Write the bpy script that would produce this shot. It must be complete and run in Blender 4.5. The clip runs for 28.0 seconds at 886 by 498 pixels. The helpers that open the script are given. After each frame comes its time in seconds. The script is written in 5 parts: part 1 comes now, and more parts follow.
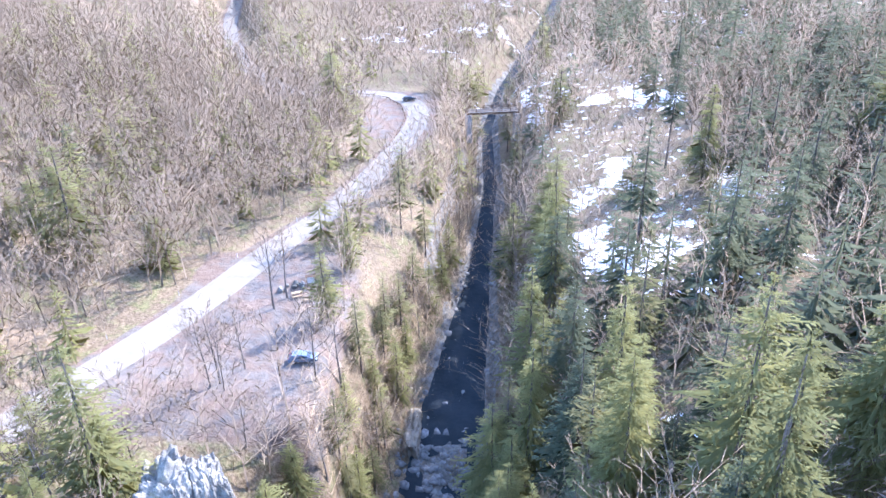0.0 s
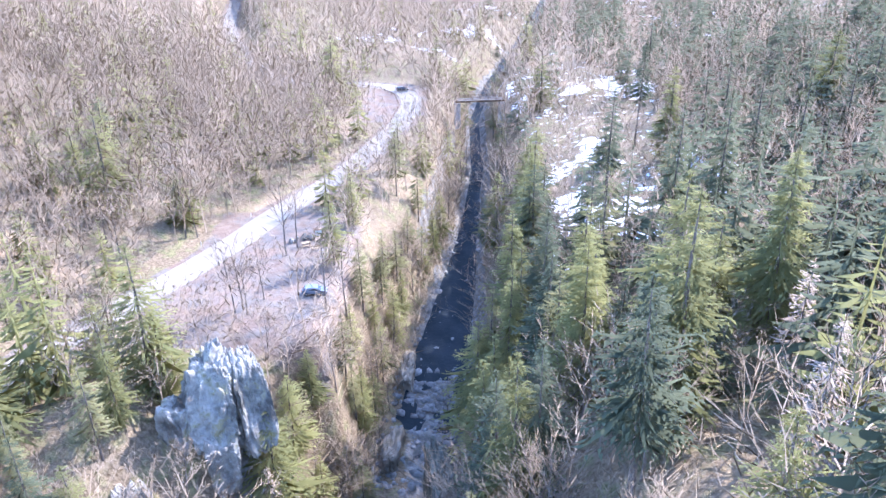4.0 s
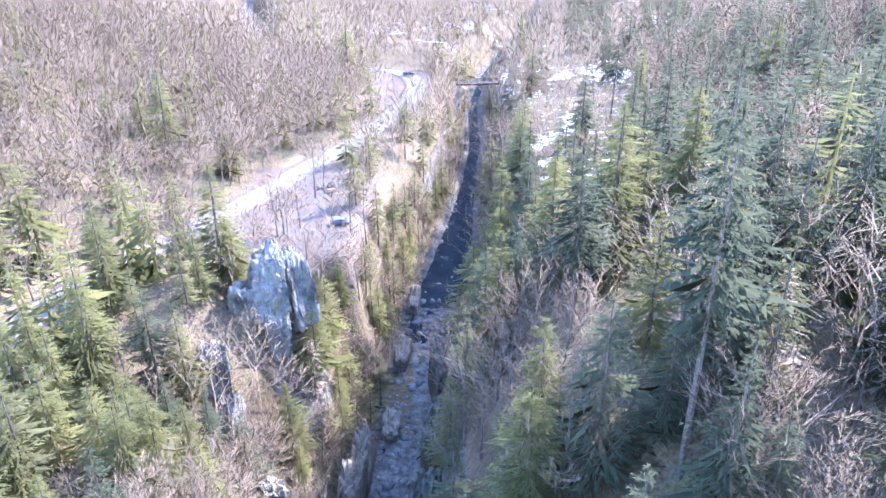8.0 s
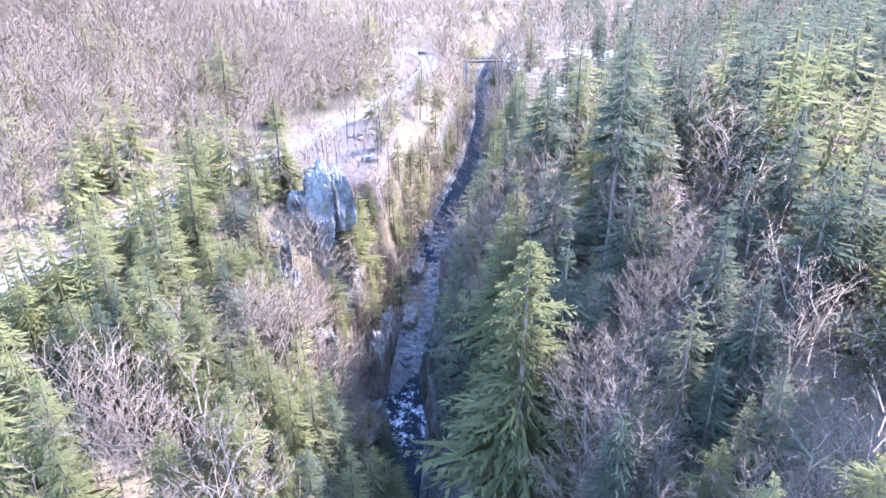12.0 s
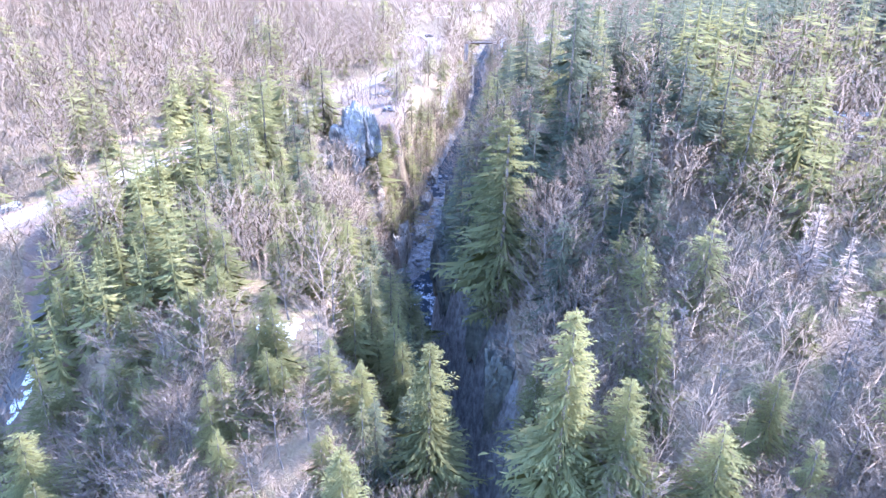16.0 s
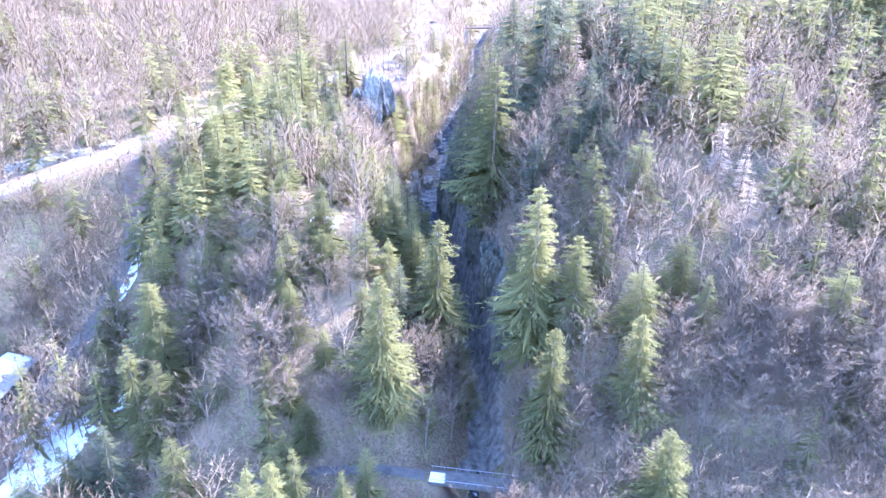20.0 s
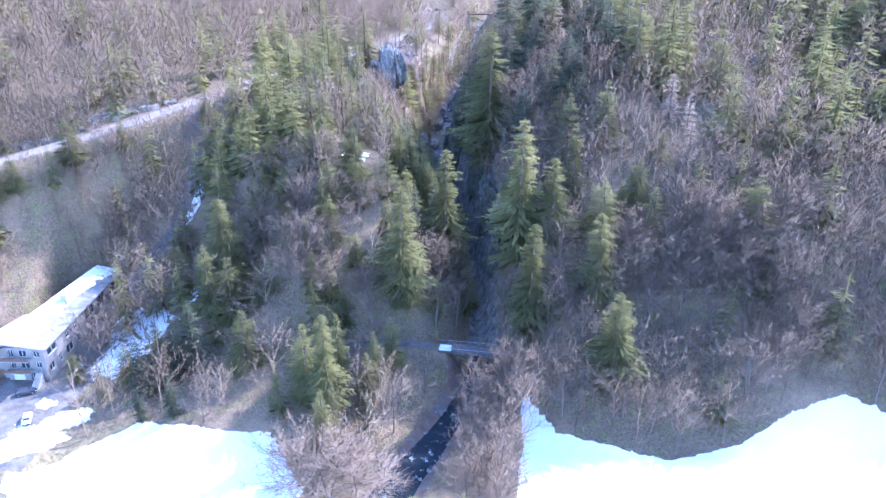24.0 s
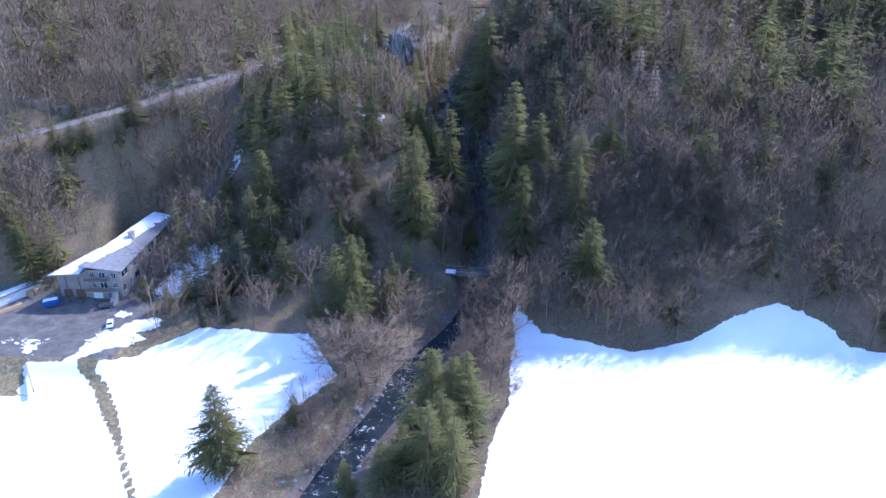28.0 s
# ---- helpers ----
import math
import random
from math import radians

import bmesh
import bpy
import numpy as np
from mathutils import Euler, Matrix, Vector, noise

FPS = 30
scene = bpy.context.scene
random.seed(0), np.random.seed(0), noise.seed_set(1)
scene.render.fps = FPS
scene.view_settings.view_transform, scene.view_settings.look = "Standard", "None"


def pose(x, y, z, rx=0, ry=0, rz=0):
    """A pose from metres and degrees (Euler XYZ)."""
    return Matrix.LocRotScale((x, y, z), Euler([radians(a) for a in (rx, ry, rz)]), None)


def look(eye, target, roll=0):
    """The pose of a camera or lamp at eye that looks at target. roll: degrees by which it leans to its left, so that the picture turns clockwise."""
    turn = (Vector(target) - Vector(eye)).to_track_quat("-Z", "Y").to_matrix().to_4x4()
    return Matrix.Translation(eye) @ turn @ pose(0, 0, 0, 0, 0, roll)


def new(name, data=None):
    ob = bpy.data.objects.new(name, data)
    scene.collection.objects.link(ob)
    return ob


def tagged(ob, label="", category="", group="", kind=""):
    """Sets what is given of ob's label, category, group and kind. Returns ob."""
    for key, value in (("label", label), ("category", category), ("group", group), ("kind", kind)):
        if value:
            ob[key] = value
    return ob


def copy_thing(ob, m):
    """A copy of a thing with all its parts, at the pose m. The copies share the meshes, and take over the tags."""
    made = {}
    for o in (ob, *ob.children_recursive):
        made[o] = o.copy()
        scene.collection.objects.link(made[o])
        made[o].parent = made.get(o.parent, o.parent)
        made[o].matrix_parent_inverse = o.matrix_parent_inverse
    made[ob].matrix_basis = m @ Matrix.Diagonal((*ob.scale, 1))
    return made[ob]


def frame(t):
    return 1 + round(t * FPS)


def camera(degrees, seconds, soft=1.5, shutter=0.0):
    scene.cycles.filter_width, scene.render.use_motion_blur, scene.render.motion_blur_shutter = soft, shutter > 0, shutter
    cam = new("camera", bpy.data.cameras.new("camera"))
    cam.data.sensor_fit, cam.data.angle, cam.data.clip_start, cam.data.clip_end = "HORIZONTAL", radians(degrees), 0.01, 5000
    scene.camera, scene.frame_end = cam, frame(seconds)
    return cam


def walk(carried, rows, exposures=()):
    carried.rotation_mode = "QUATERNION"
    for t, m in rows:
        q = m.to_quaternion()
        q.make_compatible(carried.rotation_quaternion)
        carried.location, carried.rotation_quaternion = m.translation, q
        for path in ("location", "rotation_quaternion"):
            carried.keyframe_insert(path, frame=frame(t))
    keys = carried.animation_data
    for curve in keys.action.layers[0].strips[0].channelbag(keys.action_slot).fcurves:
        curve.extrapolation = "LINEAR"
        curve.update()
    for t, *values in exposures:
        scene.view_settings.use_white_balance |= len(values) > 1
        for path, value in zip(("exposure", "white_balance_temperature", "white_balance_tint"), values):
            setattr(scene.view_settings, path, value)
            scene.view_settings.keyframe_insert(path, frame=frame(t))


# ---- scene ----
cam = camera(62.9, 28.0)
PATH = [
    (0, (-0.754, 24.739, 100.676), (-1.206, 33.664, 96.188), -1.62),
    (0.5, (-0.983, 23.099, 100.465), (-1.406, 32.036, 95.998), -1.52),
    (1, (-0.996, 21.144, 100.205), (-1.405, 30.092, 95.760), -1.33),
    (1.5, (-0.989, 18.924, 99.972), (-1.369, 27.879, 95.538), -1.43),
    (2, (-1.013, 16.352, 99.781), (-1.374, 25.318, 95.367), -1.43),
    (2.5, (-0.944, 13.610, 99.588), (-1.270, 22.581, 95.182), -1.53),
    (4.5, (-0.940, 1.235, 98.381), (-1.214, 10.244, 94.049), -0.94),
    (5, (-0.817, -2.334, 98.501), (-1.091, 6.676, 94.171), -0.94),
    (5.5, (-0.871, -5.954, 98.641), (-1.134, 3.054, 94.307), -0.84),
    (6, (-1.036, -9.796, 98.515), (-1.286, -0.778, 94.202), -0.74),
    (6.5, (-1.004, -13.974, 98.609), (-1.254, -4.953, 94.302), -0.64),
    (7, (-0.985, -18.141, 98.749), (-1.245, -9.124, 94.434), -0.54),
    (7.5, (-0.981, -22.393, 98.777), (-1.241, -13.373, 94.467), -0.54),
    (8, (-1.182, -26.920, 98.824), (-1.427, -17.895, 94.525), -0.34),
    (8.5, (-1.237, -31.603, 98.887), (-1.483, -22.576, 94.592), -0.25),
    (9, (-1.060, -36.121, 98.794), (-1.330, -27.098, 94.493), -0.34),
    (9.5, (-0.981, -40.780, 98.683), (-1.266, -31.759, 94.376), -0.44),
    (10, (-0.811, -45.582, 98.593), (-1.116, -36.559, 94.292), -0.35),
    (10.5, (-0.633, -50.792, 98.578), (-0.953, -41.771, 94.275), -0.25),
    (11, (-0.472, -56.115, 98.495), (-0.807, -47.093, 94.194), -0.25),
    (11.5, (-0.272, -61.672, 98.441), (-0.627, -52.649, 94.144), -0.25),
    (12, (-0.066, -67.227, 98.535), (-0.432, -58.205, 94.237), -0.25),
    (12.5, (0.106, -73.048, 98.606), (-0.260, -64.027, 94.306), -0.05),
    (14.5, (-1.192, -98.910, 97.909), (-1.470, -89.855, 93.674), 1.05),
    (15, (-1.337, -105.474, 97.889), (-1.609, -96.427, 93.638), 0.95),
    (15.5, (-1.048, -112.059, 97.968), (-1.330, -103.014, 93.713), 0.85),
    (16, (-0.655, -118.652, 98.038), (-0.957, -109.610, 93.778), 0.75),
    (16.5, (-0.404, -124.807, 97.924), (-0.716, -115.761, 93.672), 0.75),
    (17, (-0.214, -130.596, 97.800), (-0.536, -121.551, 93.548), 0.65),
    (17.5, (-0.007, -136.237, 97.823), (-0.334, -127.194, 93.566), 0.55),
    (18, (0.189, -141.908, 97.818), (-0.143, -132.868, 93.555), 0.45),
    (18.5, (0.412, -147.464, 97.913), (0.076, -138.426, 93.646), 0.35),
    (19, (0.506, -153.094, 97.841), (0.169, -144.052, 93.582), 0.35),
    (19.5, (0.628, -158.703, 97.955), (0.287, -149.664, 93.692), 0.35),
    (20, (0.690, -164.388, 98.021), (0.343, -155.349, 93.758), 0.25),
    (20.5, (0.670, -169.839, 98.169), (0.323, -160.805, 93.896), 0.25),
    (21, (0.861, -175.334, 98.225), (0.500, -166.306, 93.940), 0.15),
    (21.5, (1.068, -180.963, 98.334), (0.697, -171.936, 94.046), 0.15),
    (23.5, (1.560, -202.634, 97.361), (1.173, -193.598, 93.095), 0.05),
    (24, (1.737, -208.052, 97.282), (1.340, -199.021, 93.006), -0.05),
    (24.5, (1.780, -213.527, 97.070), (1.388, -204.496, 92.794), -0.05),
    (25, (1.755, -219.123, 96.910), (1.374, -210.088, 92.640), -0.05),
    (25.5, (1.839, -224.770, 96.613), (1.451, -215.726, 92.363), -0.05),
    (26, (1.932, -230.415, 96.350), (1.539, -221.367, 92.111), -0.16),
    (26.5, (2.031, -235.863, 96.103), (1.628, -226.810, 91.874), -0.16),
    (27, (1.959, -241.461, 95.995), (1.560, -232.404, 91.774), -0.16),
    (27.5, (1.937, -246.043, 95.910), (1.544, -236.985, 91.691), -0.16),
    (28, (2.075, -249.040, 95.939), (1.667, -239.988, 91.710), -0.26),
]
EXPOSURES = [(0, 3.05, 5200, 18), (5, 3.2, 5150, 20), (11, 3.45, 5050, 24), (17, 3.7, 5000, 26), (21, 3.9, 5000, 27), (23.5, 3.1, 4850, 26), (25, 2.6, 4800, 25), (28, 1.55, 4850, 23)]
walk(cam, [(t, look(eye, target, roll)) for t, eye, target, roll in PATH], EXPOSURES)

# ---- daylight: low spring sun ahead of the camera and to its right, pale sky ----
SUN_AZ, SUN_EL = radians(47.0), radians(40.0)   # azimuth from +y towards +x
world = bpy.data.worlds.new("sky")
scene.world = world
world.use_nodes = True
wn = world.node_tree.nodes
sky = wn.new("ShaderNodeTexSky")
sky.sky_type, sky.sun_disc = "NISHITA", False
sky.sun_elevation, sky.sun_rotation = SUN_EL, SUN_AZ
sky.air_density, sky.dust_density, sky.altitude = 1.0, 1.0, 700
wn["Background"].inputs["Strength"].default_value = 0.15
world.node_tree.links.new(sky.outputs["Color"], wn["Background"].inputs["Color"])
sun = new("sun", bpy.data.lights.new("sun", "SUN"))
sun.data.energy, sun.data.angle, sun.data.color = 2.1, radians(0.6), (1.0, 0.90, 0.78)
sun.matrix_world = look((0, 0, 0), (-math.sin(SUN_AZ) * math.cos(SUN_EL), -math.cos(SUN_AZ) * math.cos(SUN_EL), -math.sin(SUN_EL)))


# ---- materials ----
class Mat:
    """A small node-tree writer."""

    def __init__(self, name, rough=0.9, spec=0.2):
        self.m = bpy.data.materials.new(name)
        self.m.use_nodes = True
        self.t = self.m.node_tree
        self.b = self.t.nodes["Principled BSDF"]
        self.b.inputs["Roughness"].default_value = rough
        self.b.inputs["Specular IOR Level"].default_value = spec

    def node(self, kind, **inputs):
        n = self.t.nodes.new(kind)
        for k, v in inputs.items():
            self.set(n, k, v)
        return n

    def set(self, n, key, v):
        key = key.replace("_", " ")
        sock = n.inputs[int(key[1:])] if key[0] == "i" and key[1:].isdigit() else n.inputs[key]
        if isinstance(v, bpy.types.NodeSocket):
            self.t.links.new(v, sock)
        else:
            sock.default_value = v

    def pos(self):
        return self.node("ShaderNodeNewGeometry").outputs["Position"]

    def local(self):
        return self.node("ShaderNodeTexCoord").outputs["Object"]

    def noise(self, scale, detail=4.0, vec=None, rough=0.6, out="Fac"):
        n = self.node("ShaderNodeTexNoise", Scale=scale, Detail=detail, Roughness=rough)
        self.set(n, "Vector", vec if vec is not None else self.pos())
        return n.outputs[out]

    def ramp(self, fac, *stops):
        n = self.node("ShaderNodeValToRGB", Fac=fac)
        el = n.color_ramp.elements
        while len(el) < len(stops):
            el.new(0.5)
        for e, (p, c) in zip(el, stops):
            e.position, e.color = p, (*c, 1) if len(c) == 3 else c
        return n.outputs["Color"]

    def mix(self, fac, a, b, mode="MIX"):
        n = self.t.nodes.new("ShaderNodeMix")
        n.data_type, n.blend_type = "RGBA", mode
        self.set(n, "i0", fac)
        self.set(n, "i6", a if isinstance(a, bpy.types.NodeSocket) else (*a, 1))
        self.set(n, "i7", b if isinstance(b, bpy.types.NodeSocket) else (*b, 1))
        return n.outputs[2]

    def math(self, op, a, b=0.0, clamp=False):
        n = self.t.nodes.new("ShaderNodeMath")
        n.operation, n.use_clamp = op, clamp
        self.set(n, "i0", a)
        self.set(n, "i1", b)
        return n.outputs[0]

    def attr(self, name):
        n = self.t.nodes.new("ShaderNodeAttribute")
        n.attribute_name = name
        return n.outputs["Fac"]

    def rand(self):
        return self.node("ShaderNodeObjectInfo").outputs["Random"]

    def island(self):
        return self.node("ShaderNodeNewGeometry").outputs["Random Per Island"]

    def color(self, c):
        self.set(self.b, "Base_Color", c if isinstance(c, bpy.types.NodeSocket) else (*c, 1))
        return self

    def bump(self, height, strength=0.5, dist=0.1):
        n = self.node("ShaderNodeBump", Strength=strength, Distance=dist, Height=height)
        self.set(self.b, "Normal", n.outputs["Normal"])
        return self


def step(m, x, at, width):
    """A soft threshold of x."""
    n = m.node("ShaderNodeMapRange", Value=x)
    n.inputs[1].default_value, n.inputs[2].default_value = at - width, at + width
    return n.outputs[0]


def ground_material():
    m = Mat("forest_floor", 0.95, 0.1)
    fine, mid, wide = m.noise(2.2, 6), m.noise(0.35, 5), m.noise(0.05, 4)
    litter = m.ramp(fine, (0.3, (0.06, 0.04, 0.028)), (0.5, (0.135, 0.095, 0.07)), (0.7, (0.25, 0.19, 0.142)))
    moss = m.ramp(fine, (0.35, (0.05, 0.06, 0.025)), (0.65, (0.20, 0.19, 0.09)))
    grass = m.ramp(m.noise(1.2, 6), (0.3, (0.12, 0.10, 0.05)), (0.55, (0.25, 0.20, 0.11)), (0.7, (0.34, 0.28, 0.16)))
    base = m.mix(step(m, mid, 0.56, 0.08), litter, moss)
    base = m.mix(step(m, wide, 0.58, 0.06), base, m.mix(0.6, base, (0.36, 0.25, 0.17)))
    base = m.mix(m.attr("grass"), base, grass)
    crack = m.noise(0.5, 8, rough=0.7)
    rock = m.ramp(crack, (0.32, (0.075, 0.07, 0.06)), (0.48, (0.165, 0.15, 0.128)), (0.62, (0.27, 0.252, 0.222)))
    base = m.mix(step(m, m.math("ADD", m.attr("rock"), m.math("MULTIPLY", m.math("SUBTRACT", mid, 0.5), 0.9)), 0.5, 0.06), base, rock)
    gravel = m.ramp(m.noise(0.6, 7), (0.3, (0.10, 0.08, 0.066)), (0.5, (0.16, 0.128, 0.104)), (0.72, (0.235, 0.195, 0.162)))
    earth = m.ramp(m.noise(0.25, 5), (0.42, (0.18, 0.112, 0.075)), (0.60, (0.15, 0.135, 0.12)))
    gravel = m.mix(0.55, gravel, earth)
    grav = m.math("ADD", m.attr("gravel"), m.math("MULTIPLY", m.math("SUBTRACT", mid, 0.5), 0.7))
    yard = m.ramp(m.noise(0.3, 7), (0.3, (0.11, 0.098, 0.085)), (0.52, (0.16, 0.146, 0.128)), (0.72, (0.22, 0.203, 0.18)))
    gravel = m.mix(m.attr("yard"), gravel, yard)
    base = m.mix(step(m, grav, 0.5, 0.06), base, gravel)
    snow = m.math("ADD", m.attr("snow"), m.math("MULTIPLY", m.math("SUBTRACT", m.noise(0.45, 6, rough=0.65), 0.5), 1.5))
    cover = step(m, snow, 0.55, 0.025)
    white = m.ramp(m.noise(0.08, 3), (0.3, (0.80, 0.82, 0.85)), (0.7, (0.88, 0.89, 0.90)))
    m.color(m.mix(cover, base, white))
    height = m.math("ADD", m.math("MULTIPLY", fine, 0.5), m.math("ADD", mid, m.math("MULTIPLY", crack, m.attr("rock"))))
    flat = m.math("MULTIPLY", height, m.math("SUBTRACT", 1.0, m.math("MULTIPLY", cover, 0.9)))
    m.bump(m.math("ADD", flat, m.math("MULTIPLY", cover, 0.6)), 0.8, 0.5)
    return m.m


def leafy(name, dark, light, through_light=0.35, spread=0.35):
    """Needles or leaves: two-tone, varied tree by tree and clump by clump, letting some light through."""
    m = Mat(name, 0.85, 0.06)
    f = m.math("ADD", m.math("MULTIPLY", m.rand(), 0.5), m.math("MULTIPLY", m.island(), 0.5))
    c = m.ramp(f, (0.1, dark), (0.9, light))
    c = m.mix(m.math("MULTIPLY", m.noise(0.6, 3), spread), c, (light[0] * 1.25, light[1] * 1.1, light[2]))
    m.color(c)
    tr = m.node("ShaderNodeBsdfTranslucent", Color=c)
    mix = m.node("ShaderNodeMixShader", Fac=through_light)
    m.set(mix, "i1", m.b.outputs[0])
    m.set(mix, "i2", tr.outputs[0])
    m.set(m.t.nodes["Material Output"], "Surface", mix.outputs[0])
    return m.m


def bark_material(name, dark, light, scale=3.0):
    m = Mat(name, 0.9, 0.15)
    n = m.noise(scale, 5)
    c = m.ramp(n, (0.3, dark), (0.7, light))
    c = m.mix(m.math("MULTIPLY", m.math("MULTIPLY", m.rand(), m.island()), 0.6), c, tuple(v * 0.6 for v in light))
    m.color(c).bump(n, 0.5, 0.05)
    return m.m


def plain(name, c, rough=0.6, spec=0.4, metal=0.0, wear=0.25, scale=1.5, bump=0.15):
    m = Mat(name, rough, spec)
    n = m.noise(scale, 6)
    lo = tuple(v * (1 - wear) for v in c)
    hi = tuple(min(0.95, v * (1 + wear * 0.6)) for v in c)
    m.color(m.mix(m.math("MULTIPLY", m.island(), wear), m.ramp(n, (0.3, lo), (0.7, hi)), lo))
    m.b.inputs["Metallic"].default_value = metal
    if bump:
        m.bump(n, bump, 0.02)
    return m.m


GROUND = ground_material()
SPRUCE = leafy("spruce_needles", (0.10, 0.112, 0.05), (0.30, 0.295, 0.125), 0.55)
# darker needles: some dark spruces, and shade painted into right-slope conifers
SPRUCE_DARK_SHADED = leafy("dark_shaded_spruce_needles", (0.055, 0.072, 0.05), (0.15, 0.165, 0.10), 0.45)
PINE = leafy("pine_needles", (0.09, 0.10, 0.05), (0.25, 0.24, 0.12), 0.5)
BARK = bark_material("spruce_bark", (0.07, 0.055, 0.045), (0.20, 0.165, 0.14))
BEECH = bark_material("beech_bark", (0.11, 0.09, 0.075), (0.25, 0.21, 0.18))
TWIG = bark_material("bare_twigs", (0.145, 0.108, 0.075), (0.315, 0.245, 0.175), 0.12)
LARCH = bark_material("larch_twigs", (0.27, 0.195, 0.14), (0.50, 0.395, 0.30), 0.7)
DRY = bark_material("dry_shrub", (0.22, 0.16, 0.10), (0.46, 0.36, 0.24), 0.7)


# ---- meshes from arrays ----
def make_mesh(name, verts, faces, mats):
    me = bpy.data.meshes.new(name)
    me.from_pydata([tuple(v) for v in verts], [], [tuple(f) for f in faces])
    for m in (mats if isinstance(mats, (list, tuple)) else [mats]):
        me.materials.append(m)
    me.update()
    return me


def round_crown(me, up=0.27):
    """Turn the needles' or twigs' faces outwards, so that a crown is lit as one rounded mass."""
    n = len(me.vertices)
    co = np.empty(n * 3)
    me.vertices.foreach_get("co", co)
    co = co.reshape(-1, 3)
    me.normals_split_custom_set_from_vertices(outward(co, up).tolist())


def outward(co, up=0.27):
    """Directions from a crown's axis, tilted upwards, for points of a tree of height 1."""
    out = np.stack([co[:, 0], co[:, 1], up + 0.22 * (co[:, 2] - 0.45)], -1)
    r = np.random.RandomState(3)
    out /= np.linalg.norm(out, axis=1)[:, None] + 1e-9
    out += r.uniform(-0.35, 0.35, out.shape)
    return out / (np.linalg.norm(out, axis=1)[:, None] + 1e-9)


def face_out(verts, faces, up=0.27):
    """Wind every face so that it looks away from the trunk."""
    v = np.array([tuple(p) for p in verts], float)
    want = outward(v, up)
    res = []
    for f in faces:
        a, b, c = v[f[0]], v[f[1]], v[f[2]]
        k = np.cross(b - a, c - a)
        res.append(tuple(f) if k @ want[f[0]] >= 0 else tuple(reversed(f)))
    return res


def part(name, me, parent, label=""):
    ob = new(name, me)
    ob.parent = parent
    return tagged(ob, label)


class Geo:
    """Vertices and faces that grow piece by piece."""

    def __init__(self):
        self.v, self.f = [], []

    def tri(self, a, b, c):
        n = len(self.v)
        self.v += [a, b, c]
        self.f.append((n, n + 1, n + 2))

    def quad(self, a, b, c, d):
        n = len(self.v)
        self.v += [a, b, c, d]
        self.f.append((n, n + 1, n + 2, n + 3))

    def box(self, x0, y0, z0, x1, y1, z1):
        n = len(self.v)
        self.v += [(x, y, z) for z in (z0, z1) for x, y in ((x0, y0), (x1, y0), (x1, y1), (x0, y1))]
        self.f += [tuple(n + i for i in q) for q in ((3, 2, 1, 0), (4, 5, 6, 7), (0, 1, 5, 4), (1, 2, 6, 5), (2, 3, 7, 6), (3, 0, 4, 7))]
        return self

    def tube(self, pts, radii, sides=5):
        n0 = len(self.v)
        pts = [Vector(p) for p in pts]
        for i, p in enumerate(pts):
            d = (pts[min(i + 1, len(pts) - 1)] - pts[max(i - 1, 0)]).normalized()
            u = d.orthogonal().normalized()
            w = d.cross(u)
            for k in range(sides):
                a = 2 * math.pi * k / sides
                self.v.append(tuple(p + (u * math.cos(a) + w * math.sin(a)) * radii[i]))
        for i in range(len(pts) - 1):
            for k in range(sides):
                a, b = n0 + i * sides + k, n0 + i * sides + (k + 1) % sides
                self.f.append((a, b, b + sides, a + sides))
        return self

    def blade(self, a, b, w, up=None):
        """A thin pointed sliver from a to b."""
        a, b = Vector(a), Vector(b)
        s = (b - a).cross(Vector(up) if up else Vector((0, 0, 1)))
        s = s.normalized() * w if s.length > 1e-6 else Vector((w, 0, 0))
        self.tri(tuple(a - s), tuple(a + s), tuple(b))


# ---- the lie of the land ----
RIVER_Y = [-400, -126, -108, -91, -71, -58, -45, -23, 0, 20, 48, 62, 72, 90, 115, 143, 190, 231, 275, 320, 400, 900]
RIVER_X = [-110, -25, -17, -11.5, -2, 2, 5, 5, 0, -5, -14.5, -14.5, -11.5, -10.5, -8, -4, 1, 4, 3.5, 10, 32, 120]
RIVER_Z = [-16, -13, -12.5, -12, -11.5, -10, -8.5, -7, -6, -5, -3.5, -1.5, 4, 6.5, 9, 12, 15.5, 18.5, 22, 26, 31, 36]
LEFT_D = [5, 9, 16, 28, 45, 70, 100, 125, 150, 260]
LEFT = {
    -300: (-12, -11.5, -11.2, -11.2, -11.2, -11.2, -10.5, -8.5, -5, 20),
    -95: (-12, -11.3, -11.2, -11.2, -11.2, -10.9, -8.6, -6.6, -2, 40),
    -65: (-9.5, -6, -3, -3, -5, -7.5, -6.5, -5, 14, 60),
    -32: (-5, 2, 12, 23, 25, 11, -3, 12, 33, 76),
    -16: (-3, 6, 18, 34, 37, 26, 12, 21, 38, 80),
    10: (-1, 8, 20, 32, 36, 35, 38, 43, 53, 96),
    50: (5, 14, 24, 35, 40, 44, 52, 60, 70, 110),
    75: (9, 15, 33, 43, 40, 44, 54, 63, 72, 110),
    100: (12, 30, 37, 38, 38.5, 46, 57, 66, 75, 112),
    150: (16, 32, 37, 38, 39, 47, 58, 67, 76, 112),
    230: (21, 31, 37, 39, 39.5, 43, 50, 58, 67, 104),
    330: (29, 34, 38, 40, 40, 41, 45, 50, 57, 92),
}
RIGHT_D = [5, 9, 16, 28, 45, 70, 100, 150, 260]
